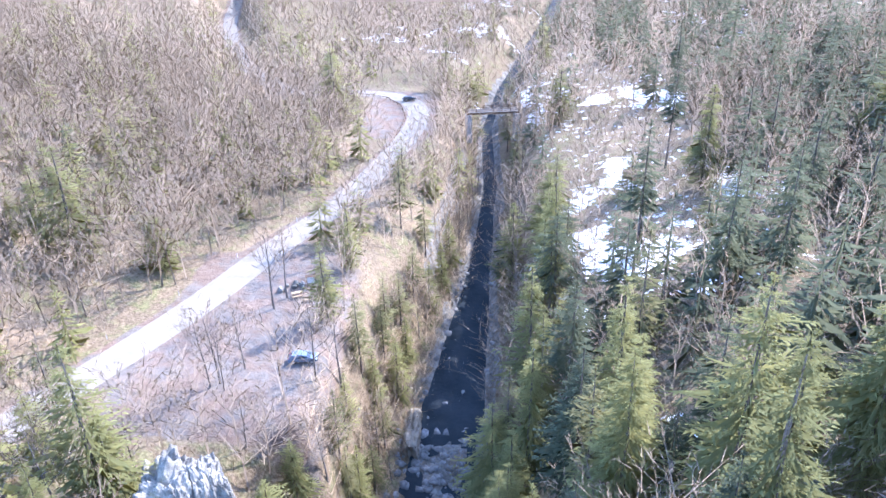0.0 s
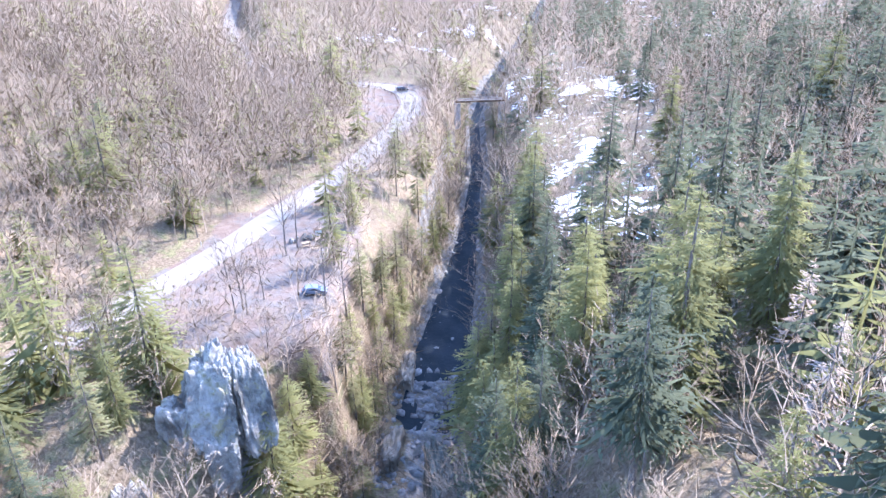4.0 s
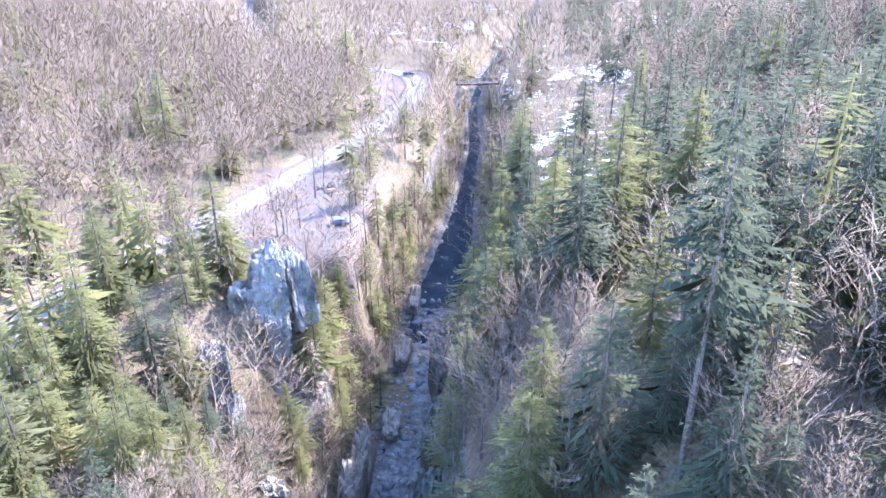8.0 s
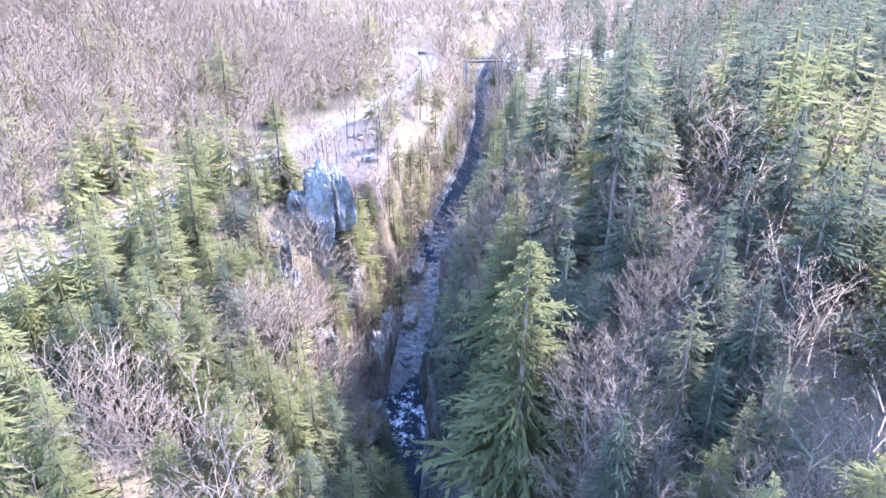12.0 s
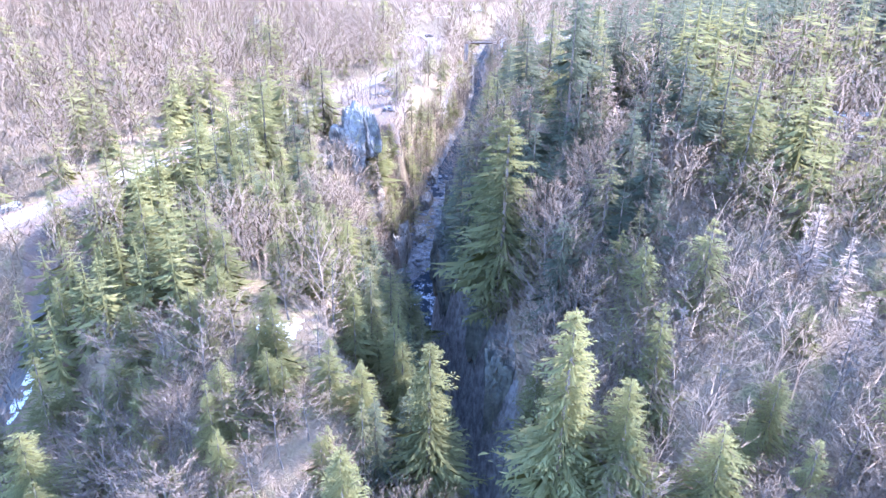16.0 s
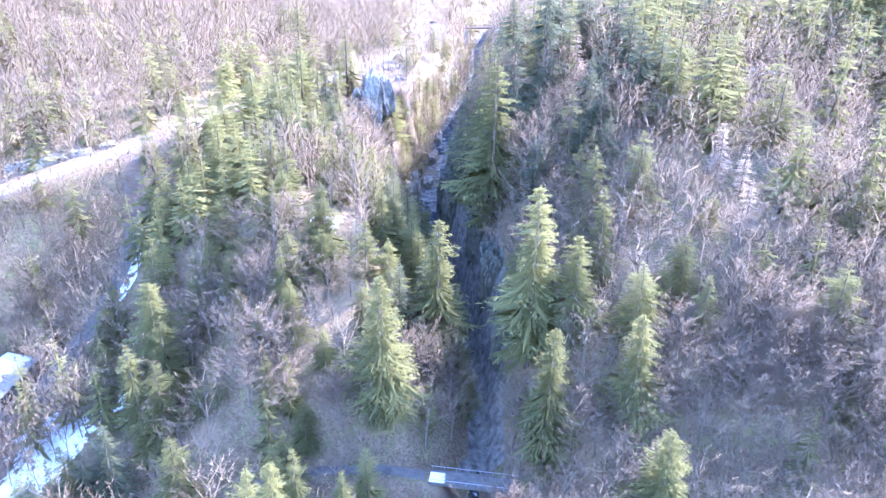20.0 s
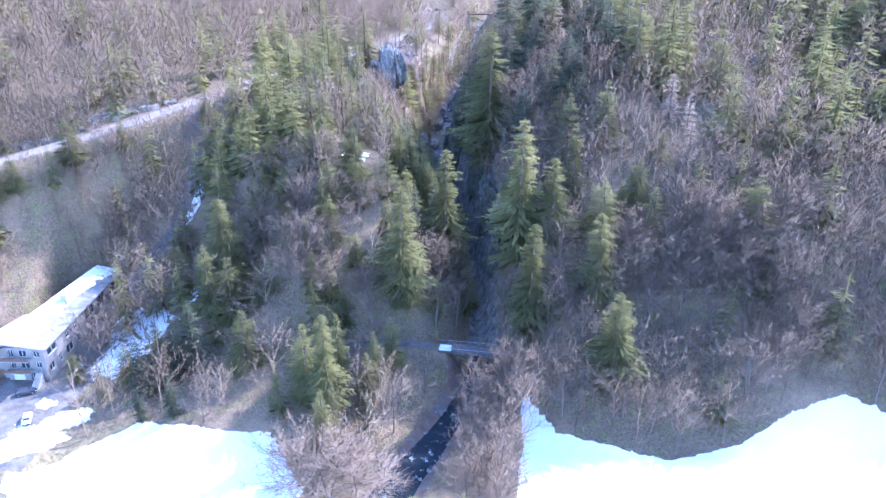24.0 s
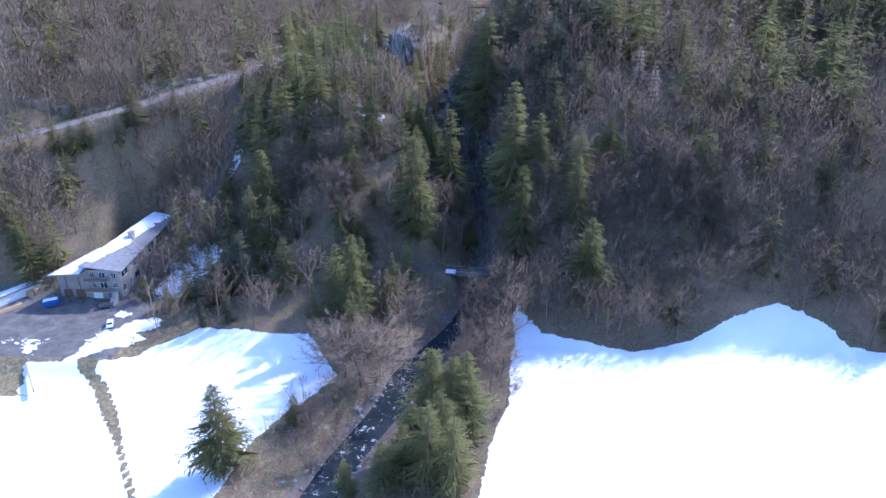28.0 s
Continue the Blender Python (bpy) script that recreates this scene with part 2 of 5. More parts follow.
RIGHT = {
    -300: (-11, -9.6, -9, -9, -9, -9, -9, -8, 10),
    -85: (-11, -10, -9.2, -9, -9, -9, -9, -8, 15),
    -65: (-8.5, -6, -4, -2, -1, -1, -1, 4, 28),
    -42: (0, 9, 16, 21, 24, 25, 24, 25, 48),
    -22: (8, 17, 25, 33, 37, 38, 34, 34, 54),
    2: (15, 28, 38, 46, 48, 50, 46, 48, 70),
    40: (21, 35, 46, 57, 60, 58, 58, 65, 98),
    75: (19, 30, 40, 50, 56, 58, 63, 78, 116),
    112: (20, 30, 37, 43, 47, 52, 60, 79, 120),
    150: (20, 30, 36, 40, 42, 48, 60, 82, 125),
    230: (24, 33, 38, 40, 42, 46, 56, 76, 120),
    330: (29, 34, 37, 39, 40, 42, 48, 64, 105),
}
ROAD = [(-175, -46, 28), (-150, -33, 30), (-132, -24, 33), (-113, -12, 36.5), (-100, 4, 38.5), (-82, 24, 42), (-72, 50, 42), (-67, 75, 40.5), (-63, 95, 39), (-55, 112, 38.3),
        (-47, 130, 38), (-40, 150, 38.2), (-31, 168, 38.5), (-23, 196, 39), (-18, 220, 39.3), (-17, 240, 39.6), (-24, 256, 39.8), (-40, 262, 39.9), (-62, 262, 40), (-84, 290, 40.5), (-105, 340, 41.5), (-122, 390, 42.5), (-140, 470, 45)]
ROAD_W = 3.3
PATH_W = [(-42, -60, -3.5), (-30, -56, -1.8), (-19, -55.4, -1.1), (-12, -56, -1.0), (-5.8, -57.2, -0.95)]
PATH_E = [(10.8, -59.2, -0.95), (14.5, -62.5, -1.8), (15, -68, -4.5)]
DITCH = [(-58, -156, 0), (-65, -142, 0), (-79, -120, 0), (-90, -104, 0), (-96, -99.5, 0), (-92, -97, 0), (-84, -86, 0), (-76, -80, 0)]
SNOWBANK = [(-106.2, -107.2, 0), (-100.3, -102.0, 0), (-95.9, -94.5, 0), (-91.6, -83.9, 0), (-87.1, -77.9, 0)]
TRACK = [(-100, -52, -6.3), (-92, -35, 2), (-84, -18, 13), (-82, -5, 22), (-84, 8, 33), (-90, 14, 39)]


def sm(a):
    return a * a * (3 - 2 * a)


def profile(table, ds, d, y, zr):
    keys = sorted(table)
    rows = np.array([table[k] for k in keys], float)
    yy = np.clip(y, keys[0], keys[-1])
    i = np.clip(np.searchsorted(keys, yy) - 1, 0, len(keys) - 2)
    k = np.array(keys, float)
    f = (yy - k[i]) / (k[i + 1] - k[i])
    f = 0.6 * f + 0.4 * sm(f)
    dd = np.concatenate([[0.0], ds])
    j = np.clip(np.searchsorted(dd, d) - 1, 0, len(dd) - 2)
    g = np.clip((d - dd[j]) / (dd[j + 1] - dd[j]), 0, 1.6)

    def at(row, col):
        return np.where(col == 0, zr, rows[row, np.maximum(col - 1, 0)])
    lo = at(i, j) * (1 - g) + at(i, j + 1) * g
    hi = at(i + 1, j) * (1 - g) + at(i + 1, j + 1) * g
    return lo * (1 - f) + hi * f


def near_line(x, y, line):
    """Distance to a polyline and its height at the nearest place."""
    best, height = np.full(np.shape(x), 1e9), np.zeros(np.shape(x))
    for (ax, ay, az), (bx, by, bz) in zip(line, line[1:]):
        t = np.clip(((x - ax) * (bx - ax) + (y - ay) * (by - ay)) / ((bx - ax) ** 2 + (by - ay) ** 2), 0, 1)
        d = np.hypot(x - ax - t * (bx - ax), y - ay - t * (by - ay))
        height = np.where(d < best, az + t * (bz - az), height)
        best = np.minimum(best, d)
    return best, height


def wave(x, y, s, seed):
    """Smooth cheap relief made of a few crossing waves."""
    r = np.random.RandomState(seed)
    out = 0
    for k in range(7):
        a, p = r.uniform(0, 6.28), r.uniform(0, 6.28)
        q = s * r.uniform(0.6, 2.2)
        out = out + np.sin((x * math.cos(a) + y * math.sin(a)) * q + p + 1.3 * np.sin((x * math.sin(a) - y * math.cos(a)) * q * 0.7 + p))
    return out / 7


def river_x(y):
    return np.interp(y, RIVER_Y, RIVER_X)


def half_width(y):
    return np.interp(y, [-140, -80, -55, -30, 30, 44, 60, 100, 130, 150, 175, 205, 240, 320], [5.5, 5.0, 3.5, 2.2, 3.2, 6.4, 7.4, 8.0, 7.6, 6.0, 4.0, 3.0, 2.6, 2.0])


def box_mask(x, y, x0, x1, y0, y1, soft):
    return np.clip(np.minimum(np.minimum(x - x0, x1 - x), np.minimum(y - y0, y1 - y)) / soft + 0.5, 0, 1)


def field_mask(x, y):
    """How surely a place lies on the open snow fields (0 to 1)."""
    edge_l = -1.6 + np.interp(x, [-200, -140, -93, -85, -73, -58, -42, -34, -25], [-105, -100, -98, -86, -78.5, -80, -81.5, -93, -110])
    left = np.minimum(edge_l - y, river_x(y) - np.interp(y, [-160, -133, -123, -112, -105, -95, -85], [19, 21.5, 23.5, 23.5, 21.5, 19, 28]) - x)
    edge_r = -2.6 + np.interp(x, [8, 15, 21, 43, 60, 75, 87, 97, 101, 112, 160], [-66, -69, -78, -84.5, -80, -72, -68, -74, -82, -84, -75])
    right = np.minimum(edge_r - y, x - river_x(y) - np.interp(y, [-160, -142, -129, -118, -109, -100, -84, -70], [35, 34.5, 32.5, 30.5, 29.5, 27, 22.5, 16]))
    return np.clip(np.maximum(left, right) / 3.0 + 0.5, 0, 1)


def land(x, y):
    x, y = np.asarray(x, float), np.asarray(y, float)
    zr = np.interp(y, RIVER_Y, RIVER_Z) - 0.6
    off = x - river_x(y)
    d = np.maximum(np.abs(off) - half_width(y) + np.interp(y, [30, 50], [3.2, 1.4]), 0)
    z = np.where(off < 0, profile(LEFT, LEFT_D, d, y, zr), profile(RIGHT, RIGHT_D, d, y, zr))
    wild = np.clip((d - 3) / 6, 0, 1) * np.clip(1 - field_mask(x, y) * 1.2, 0, 1)
    z = z + wild * (1.6 * wave(x, y, 0.09, 3) + 0.5 * wave(x, y, 0.35, 4))
    # boulder bars that stand out of the shallow water
    z = z + np.clip(1 - d / 2.0, 0, 1) * np.interp(y, [60, 72, 122, 136], [0, 1, 1, 0]) * (0.75 + 0.6 * wave(x, y, 0.3, 8) + 0.35 * wave(x, y, 0.9, 9))
    # rock knob over the gorge and its outlier
    z = z + 9.5 * np.exp(-(((x + 31) / 6.5) ** 4 + ((y - 81) / 6.5) ** 4))
    # parking place, road, track, yard
    park = box_mask(x, y, -52, -21, 96, 150, 6)
    z = z * (1 - park) + 38.0 * park
    yard = np.maximum(box_mask(x, y, -146, -89, -101, -63, 5), box_mask(x, y, -114, -91, -70, -25, 4))
    z = z * (1 - yard) + (-6.6) * yard
    for line, w, reach in ((TRACK, 2.5, 6.0), (PATH_W, 2.0, 4.0), (PATH_E, 2.0, 4.0), (ROAD, 4.2, 12.0)):
        dist, h = near_line(x, y, line)
        k = 1 - sm(np.clip((dist - w) / reach, 0, 1))
        z = z * (1 - k) + h * k
    return z


def axis(lo, a, b, hi, fine, grow):
    out = list(np.arange(a, b + 0.01, fine))
    s = fine
    while out[-1] < hi:
        s *= grow
        out.append(out[-1] + s)
    s = fine
    while out[0] > lo:
        s *= grow
        out.insert(0, out[0] - s)
    return np.array(out)


def smooth_mask(v, lo, hi):
    return sm(np.clip((v - lo) / (hi - lo), 0, 1))


def build_ground():
    xs, ys = axis(-900, -150, 120, 900, 1.6, 1.06), axis(-420, -150, 290, 1500, 1.6, 1.05)
    X, Y = np.meshgrid(xs, ys)
    Z = land(X, Y)
    nx, ny = len(xs), len(ys)
    co = np.stack([X, Y, Z], -1).reshape(-1, 3)
    i = (np.arange(ny - 1)[:, None] * nx + np.arange(nx - 1)[None]).reshape(-1)
    faces = np.stack([i, i + 1, i + nx + 1, i + nx], -1)
    me = bpy.data.meshes.new("ground")
    me.vertices.add(len(co))
    me.vertices.foreach_set("co", co.reshape(-1))
    me.loops.add(faces.size)
    me.loops.foreach_set("vertex_index", faces.reshape(-1).astype(np.int32))
    me.polygons.add(len(faces))
    me.polygons.foreach_set("loop_start", np.arange(0, faces.size, 4, dtype=np.int32))
    me.polygons.foreach_set("use_smooth", np.ones(len(faces), bool))
    me.update()
    gy, gx = np.gradient(Z, ys, xs)
    steep = np.hypot(gx, gy)
    off = X - river_x(Y)
    water = np.abs(off) < half_width(Y) + 1.5
    snow = field_mask(X, Y) * 2.2
    vale = smooth_mask(wave(X, Y, 0.06, 11) + 0.6 * wave(X, Y, 0.2, 12), 0.05, 0.5)
    right_vale = box_mask(X, Y, 10, 62, 118, 300, 10) * np.clip((off - 9) / 5, 0, 1)
    far = smooth_mask(Y, 230, 300)
    snow = np.maximum(snow, right_vale * (0.38 + 0.5 * vale))
    snow = np.maximum(snow, far * (0.08 + 0.46 * vale) * smooth_mask(X, -110, -40))
    snow = np.maximum(snow, box_mask(X, Y, 20, 75, 25, 95, 12) * (0.22 + 0.42 * vale))
    snow = np.maximum(snow, box_mask(X, Y, -99, -85, -98, -84, 9) * 0.95)
    lie = np.exp(-(((X + 88) / 7.0) ** 2 + ((Y + 47) / 6.0) ** 2)) + np.exp(-(((X + 88) / 6.0) ** 2 + ((Y + 61) / 6.0) ** 2)) + 0.8 * np.exp(-(((X + 80) / 5.0) ** 2 + ((Y + 52) / 9.0) ** 2))
    lie = lie + 0.9 * np.exp(-(((X + 96) / 3.5) ** 2 + ((Y + 76) / 3.0) ** 2)) + 0.55 * np.exp(-(((X + 72) / 4.0) ** 2 + ((Y + 42) / 8.0) ** 2))
    snow = np.maximum(snow, np.clip(lie, 0, 1) * 0.95)
    snow = np.maximum(snow, box_mask(X, Y, -134, -110, -107, -90, 9) * 0.85)
    snow = np.maximum(snow, box_mask(X, Y, -84, -77, -18, -4, 4) * 0.62)
    snow = np.maximum(snow, box_mask(X, Y, -36, -26, -22, -12, 6) * 0.56)
    snow = np.maximum(snow, box_mask(X, Y, 70, 100, 20, 80, 12) * (0.05 + 0.4 * vale))
    gravel = np.maximum(box_mask(X, Y, -52, -22, 96, 148, 7), box_mask(X, Y, -146, -90, -98, -64, 3))
    gravel = np.maximum(gravel, box_mask(X, Y, -112, -92, -70, -30, 3))
    for line, w in ((ROAD, 4.6), (TRACK, 2.6)):
        gravel = np.maximum(gravel, np.clip((w - near_line(X, Y, line)[0]) / 2.0 + 0.5, 0, 1))
    gravel = np.maximum(gravel, box_mask(X, Y, -34, -12, 214, 262, 8) * 0.9)
    gravel = np.maximum(gravel, np.clip((half_width(Y) + 2.0 - np.abs(off)) / 2, 0, 1) * (Y < -55))
    rock = smooth_mask(steep, 2.0, 3.4) * smooth_mask(X, -75, -55)
    rock = np.maximum(rock, np.where(water & (Y > -50), 0.8, 0))
    rock = rock * (1 - 0.75 * box_mask(X, Y, -30, -11, 82, 175, 6))
    dist_road, road_z = near_line(X, Y, ROAD)
    rock = np.maximum(rock, np.where((dist_road > 4.2) & (dist_road < 9) & (Z > road_z + 1.0) & (Y < 20), 0.55, 0))
    grass = np.maximum(box_mask(X, Y, -200, -124, -150, -98, 3), box_mask(X, Y, -110, -50, 270, 420, 20) * 0.6)
    rim = np.clip(1 - np.abs(field_mask(X, Y) - 0.15) * 3, 0, 1)
    grass = np.maximum(grass, rim * 0.6)
    grass = np.maximum(grass, box_mask(X, Y, -26, -10, 40, 170, 6) * 0.25)
    ditch = np.clip((np.interp(Y, [-150, -125, -112, -85], [1.3, 1.4, 2.4, 1.5]) - near_line(X, Y, DITCH)[0]) / 2.4 + 0.55, 0, 1)
    meadow = np.clip(np.minimum(np.minimum(-113.5 + (-96 - Y) * 0.75 - X, -92.5 - Y), Y + 112) / 2.5 + 0.3, 0, 1)
    snow, grass = snow * (1 - meadow), np.maximum(grass, meadow)
    snow = np.maximum(snow, np.clip((4.2 - near_line(X, Y, SNOWBANK)[0]) / 3.0, 0, 1) * 0.95)
    snow, grass = snow * (1 - ditch), np.maximum(grass, ditch)
    rubble = np.clip(1 - np.abs(off + 4.5) / 4.0, 0, 1) * smooth_mask(-Y, 82, 95)
    gravel = np.maximum(gravel, rubble)
    yard = box_mask(X, Y, -150, -85, -110, -25, 4)
    yard = np.maximum(yard, 0.12 * box_mask(X, Y, -56, -18, 92, 152, 6))
    for name, a in (("snow", snow * ~water), ("gravel", gravel), ("yard", yard), ("rock", rock), ("grass", grass)):
        me.attributes.new(name, "FLOAT", "POINT").data.foreach_set("value", a.reshape(-1).astype(np.float32))
    me.materials.append(GROUND)
    tagged(new("ground", me), "brown leaf-littered forest floor with rock, gravel and patches of old snow", "ground", kind="structure")


build_ground()


# ---- river and road ----
def ribbon(name, line, half, material, lift, label, category, cols=5, edge=0.0):
    g, n = Geo(), cols
    for k, (px, py, pz, nx, ny) in enumerate(line):
        for c in range(n):
            s = -1 + 2 * c / (n - 1)
            h = half(py) if callable(half) else half
            g.v.append((px + nx * s * h, py + ny * s * h, pz + lift + edge * (1 - s * s)))
    for k in range(len(line) - 1):
        for c in range(n - 1):
            a = k * n + c
            g.f.append((a, a + n, a + n + 1, a + 1))
    me = make_mesh(name, g.v, g.f, material)
    for p in me.polygons:
        p.use_smooth = True
    return tagged(new(name, me), label, category, kind="structure")


def spline(points, step_len):
    """Even points with side vectors along a smooth polyline."""
    p = np.array(points, float)
    for _ in range(3):
        q = [p[0]]
        for a, b in zip(p, p[1:]):
            q += [0.75 * a + 0.25 * b, 0.25 * a + 0.75 * b]
        p = np.array(q + [p[-1]])
    s = np.concatenate([[0], np.cumsum(np.linalg.norm(np.diff(p[:, :2], axis=0), axis=1))])
    u = np.arange(0, s[-1], step_len)
    pts = np.stack([np.interp(u, s, p[:, k]) for k in range(3)], -1)
    t = np.gradient(pts[:, :2], axis=0)
    t /= np.linalg.norm(t, axis=1)[:, None]
    return [(x, y, z, ty, -tx) for (x, y, z), (tx, ty) in zip(pts, t)]


def water_material():
    m = Mat("river_water", 0.55, 0.03)
    foam = m.math("ADD", m.noise(0.5, 8, rough=0.75), m.math("MULTIPLY", m.attr("foam"), 0.5))
    c = m.mix(step(m, foam, 0.72, 0.06), m.ramp(m.noise(0.15, 5), (0.3, (0.016, 0.021, 0.025)), (0.7, (0.038, 0.046, 0.052))), (0.75, 0.8, 0.82))
    m.color(c).bump(m.noise(1.3, 6), 0.5, 0.25)
    return m.m


WATER = water_material()
river_line = spline(list(zip(RIVER_X, RIVER_Y, RIVER_Z)), 1.5)
river = ribbon("river", river_line, lambda y: float(half_width(y)) + 1.0, WATER, 0.0, "dark green-blue mountain river with white water", "river", 9)
fo = river.data.attributes.new("foam", "FLOAT", "POINT")
fo.data.foreach_set("value", np.array([0.3 * float(46 < v.co.y < 66) + 0.05 * float(66 < v.co.y < 130) + 0.17 * float(v.co.y < -50) for v in river.data.vertices], np.float32))

ASPHALT = plain("dusty_asphalt", (0.27, 0.238, 0.198), 0.95, 0.1, wear=0.3, scale=0.35, bump=0.3)
ribbon("road", spline(ROAD, 2.0), ROAD_W, ASPHALT, 0.05, "narrow pale dusty asphalt road along the slope", "road", 5, 0.06)
GRAVEL = plain("track_gravel", (0.155, 0.145, 0.13), 0.95, 0.1, wear=0.4, scale=0.5)
ribbon("track", spline(TRACK, 2.0), 1.4, GRAVEL, 0.05, "steep grey gravel track in the shade of spruces", "track", 4, 0.05)
ribbon("path", spline(PATH_W, 1.5), 1.3, GRAVEL, 0.05, "grey gravel path to the bridge over the stream", "path", 4, 0.04)


# ---- trees ----
def spruce_meshes(seed, whorls, per, leaf, mat, slim=1.0, bare=0.08, light=False):
    """A spruce of height 1: trunk mesh and crown mesh. Crown of drooping boughs in uneven whorls, with lobes and gaps."""
    r = random.Random(seed)
    t = Geo()
    bend = r.uniform(-0.006, 0.006)
    t.tube([(0, 0, -0.03), (bend, 0, 0.3), (0, bend, 0.7), (0, 0, 0.98)], [0.013, 0.010, 0.0055, 0.001], 4 if light else 6)
    c = Geo()
    p1, p2, p3 = (r.uniform(0, 6.28) for _ in range(3))
    for i in range(whorls):
        s = min(0.985, max(0.0, (i + r.uniform(-0.9, 0.9)) / whorls))
        reach = 0.235 * slim * (1 - s) ** 0.8 * (0.5 + 0.5 * min(1, s * 4)) * r.uniform(0.78, 1.15) + 0.012
        a0 = r.uniform(0, 6.28)
        for k in range(per):
            if r.random() < 0.14:
                continue
            a = a0 + 6.283 * (k + r.uniform(-0.35, 0.35)) / per
            z = bare + (1 - bare) * min(0.985, max(0.0, s + r.uniform(-0.7, 0.7) / whorls))
            lobe = 1 + 0.2 * math.sin(2 * a + p1) + 0.16 * math.sin(3 * a + p2 + 9 * s) + 0.12 * math.sin(11 * s + p3)
            ln = reach * r.uniform(0.6, 1.2) * lobe
            dx, dy = math.cos(a), math.sin(a)
            px, py = -dy, dx
            drop = ln * (r.uniform(0.3, 0.9) if light else r.uniform(0.1, 0.6)) * (1.0 - 0.8 * s)
            root = (0, 0, z)
            mid = (dx * ln * 0.55, dy * ln * 0.55, z - drop * 0.75)
            tip = (dx * ln, dy * ln, z - drop * 0.8)
            w = ln * (0.055 if light else 0.028) + 0.0015
            n = len(c.v)
            c.v += [root, (mid[0] + px * w, mid[1] + py * w, mid[2] - w * 0.5), (mid[0] - px * w, mid[1] - py * w, mid[2] - w * 0.5), tip]
            c.f += [(n, n + 1, n + 3), (n, n + 3, n + 2)]
            for j in range(leaf):
                u = 0.2 + 0.8 * (j + r.random()) / leaf
                bx, by = dx * ln * u, dy * ln * u
                bz = z - drop * min(0.8, u * 1.3)
                side = 1 if j % 2 else -1
                if light:
                    q = ln * r.uniform(0.16, 0.32) * (1.15 - 0.6 * u)
                    ww = q * 0.2
                else:
                    sway = ln * r.uniform(0, 0.3) * (1.15 - 0.75 * u) * side
                    bx, by, bz = bx + px * sway, by + py * sway, bz - abs(sway) * 0.3
                    q = ln * r.uniform(0.09, 0.19) * (1.2 - 0.5 * u) + 0.004
                    ww = q * r.uniform(0.2, 0.36)
                ex, ey = bx + (px * side * r.uniform(0.1, 0.9) + dx * 0.6) * q, by + (py * side * r.uniform(0.1, 0.9) + dy * 0.6) * q
                ez = bz - q * r.uniform(-0.25, 0.9)
                c.tri((bx - dx * ww, by - dy * ww, bz), (bx + dx * ww, by + dy * ww, bz + 0.001), (ex, ey, ez))
    for k in range(4):
        a = k * 1.57
        c.blade((0, 0, 0.955), (0.012 * math.cos(a), 0.012 * math.sin(a), 0.985), 0.004)
    c.blade((0, 0, 0.95), (0, 0, 1.0), 0.005, (1, 0, 0))
    c.blade((0, 0, 0.95), (0, 0, 1.0), 0.005, (0, 1, 0))
    return t, c


def bare_meshes(seed, limbs, subs, twigs, spread=0.26, fork=0.3, thick=1.0, light=False):
    """A leafless broadleaf tree of height 1: trunk and big limbs, and the fine twigs."""
    r = random.Random(seed)
    t, c = Geo(), Geo()
    lean = Vector((r.uniform(-0.05, 0.05), r.uniform(-0.05, 0.05), 0))

    def axis_at(z):
        return Vector((0.012 * math.sin(5 * z + seed), 0.012 * math.cos(4 * z + seed), z)) + lean * z
    zs = [-0.03, 0.15, 0.35, 0.55, 0.75, 0.92]
    if light:
        t.tube([axis_at(z) for z in (-0.03, 0.4, 0.85)], [0.009, 0.006, 0.0015], 3)
    else:
        t.tube([axis_at(z) for z in zs], [0.014 * thick, 0.011 * thick, 0.0085 * thick, 0.006 * thick, 0.0035 * thick, 0.001], 5)
    for i in range(limbs):
        z = fork + (0.9 - fork) * (i + r.random()) / limbs
        a = i * 2.4 + r.uniform(-0.5, 0.5)
        ln = spread * (1.25 - z) * r.uniform(0.75, 1.25)
        base = axis_at(z)
        d = Vector((math.cos(a), math.sin(a), r.uniform(0.5, 1.2))).normalized()
        tip = base + d * ln + Vector((0, 0, ln * 0.25))
        mid = base + d * ln * 0.5
        if light:
            c.blade(base, tip, 0.0035 * thick)
        else:
            t.tube([base, mid, tip], [0.005 * thick * (1.2 - z), 0.0032 * thick * (1.2 - z), 0.0008], 3)
        for j in range(subs):
            u = 0.25 + 0.75 * (j + r.random()) / subs
            b = base.lerp(mid, u * 2) if u < 0.5 else mid.lerp(tip, u * 2 - 1)
            e = (d + Vector((r.uniform(-1, 1), r.uniform(-1, 1), r.uniform(-0.3, 1.0)))).normalized()
            sl = ln * r.uniform(0.3, 0.55) * (1.2 - 0.4 * u)
            tp = b + e * sl
            c.blade(b, tp, 0.0020 * thick, (r.uniform(-1, 1), r.uniform(-1, 1), 0.3))
            for k in range(twigs):
                v = r.uniform(0.2, 1.0)
                bb = b.lerp(tp, v)
                ee = (e + Vector((r.uniform(-1, 1), r.uniform(-1, 1), r.uniform(-0.2, 1.1)))).normalized()
                c.blade(bb, bb + ee * sl * r.uniform(0.3, 0.65), 0.0016 * thick, (r.uniform(-1, 1), r.uniform(-1, 1), 0.4))
    return t, c


def tree_kind(name, label, geo, trunk_mat, crown_mat, crown_name, group):
    up = 0.7 if name == "bare_tree" else 0.27   # light falls right through a leafless crown
    root = tagged(new(name), label, "tree", group)
    t, c = geo
    part("trunk", make_mesh("trunk", t.v, t.f, trunk_mat), root)
    crown = make_mesh(crown_name, c.v, face_out(c.v, c.f, up), crown_mat)
    round_crown(crown, up)
    part(crown_name, crown, root)
    root.location = (0, -3000, -200)
    return root


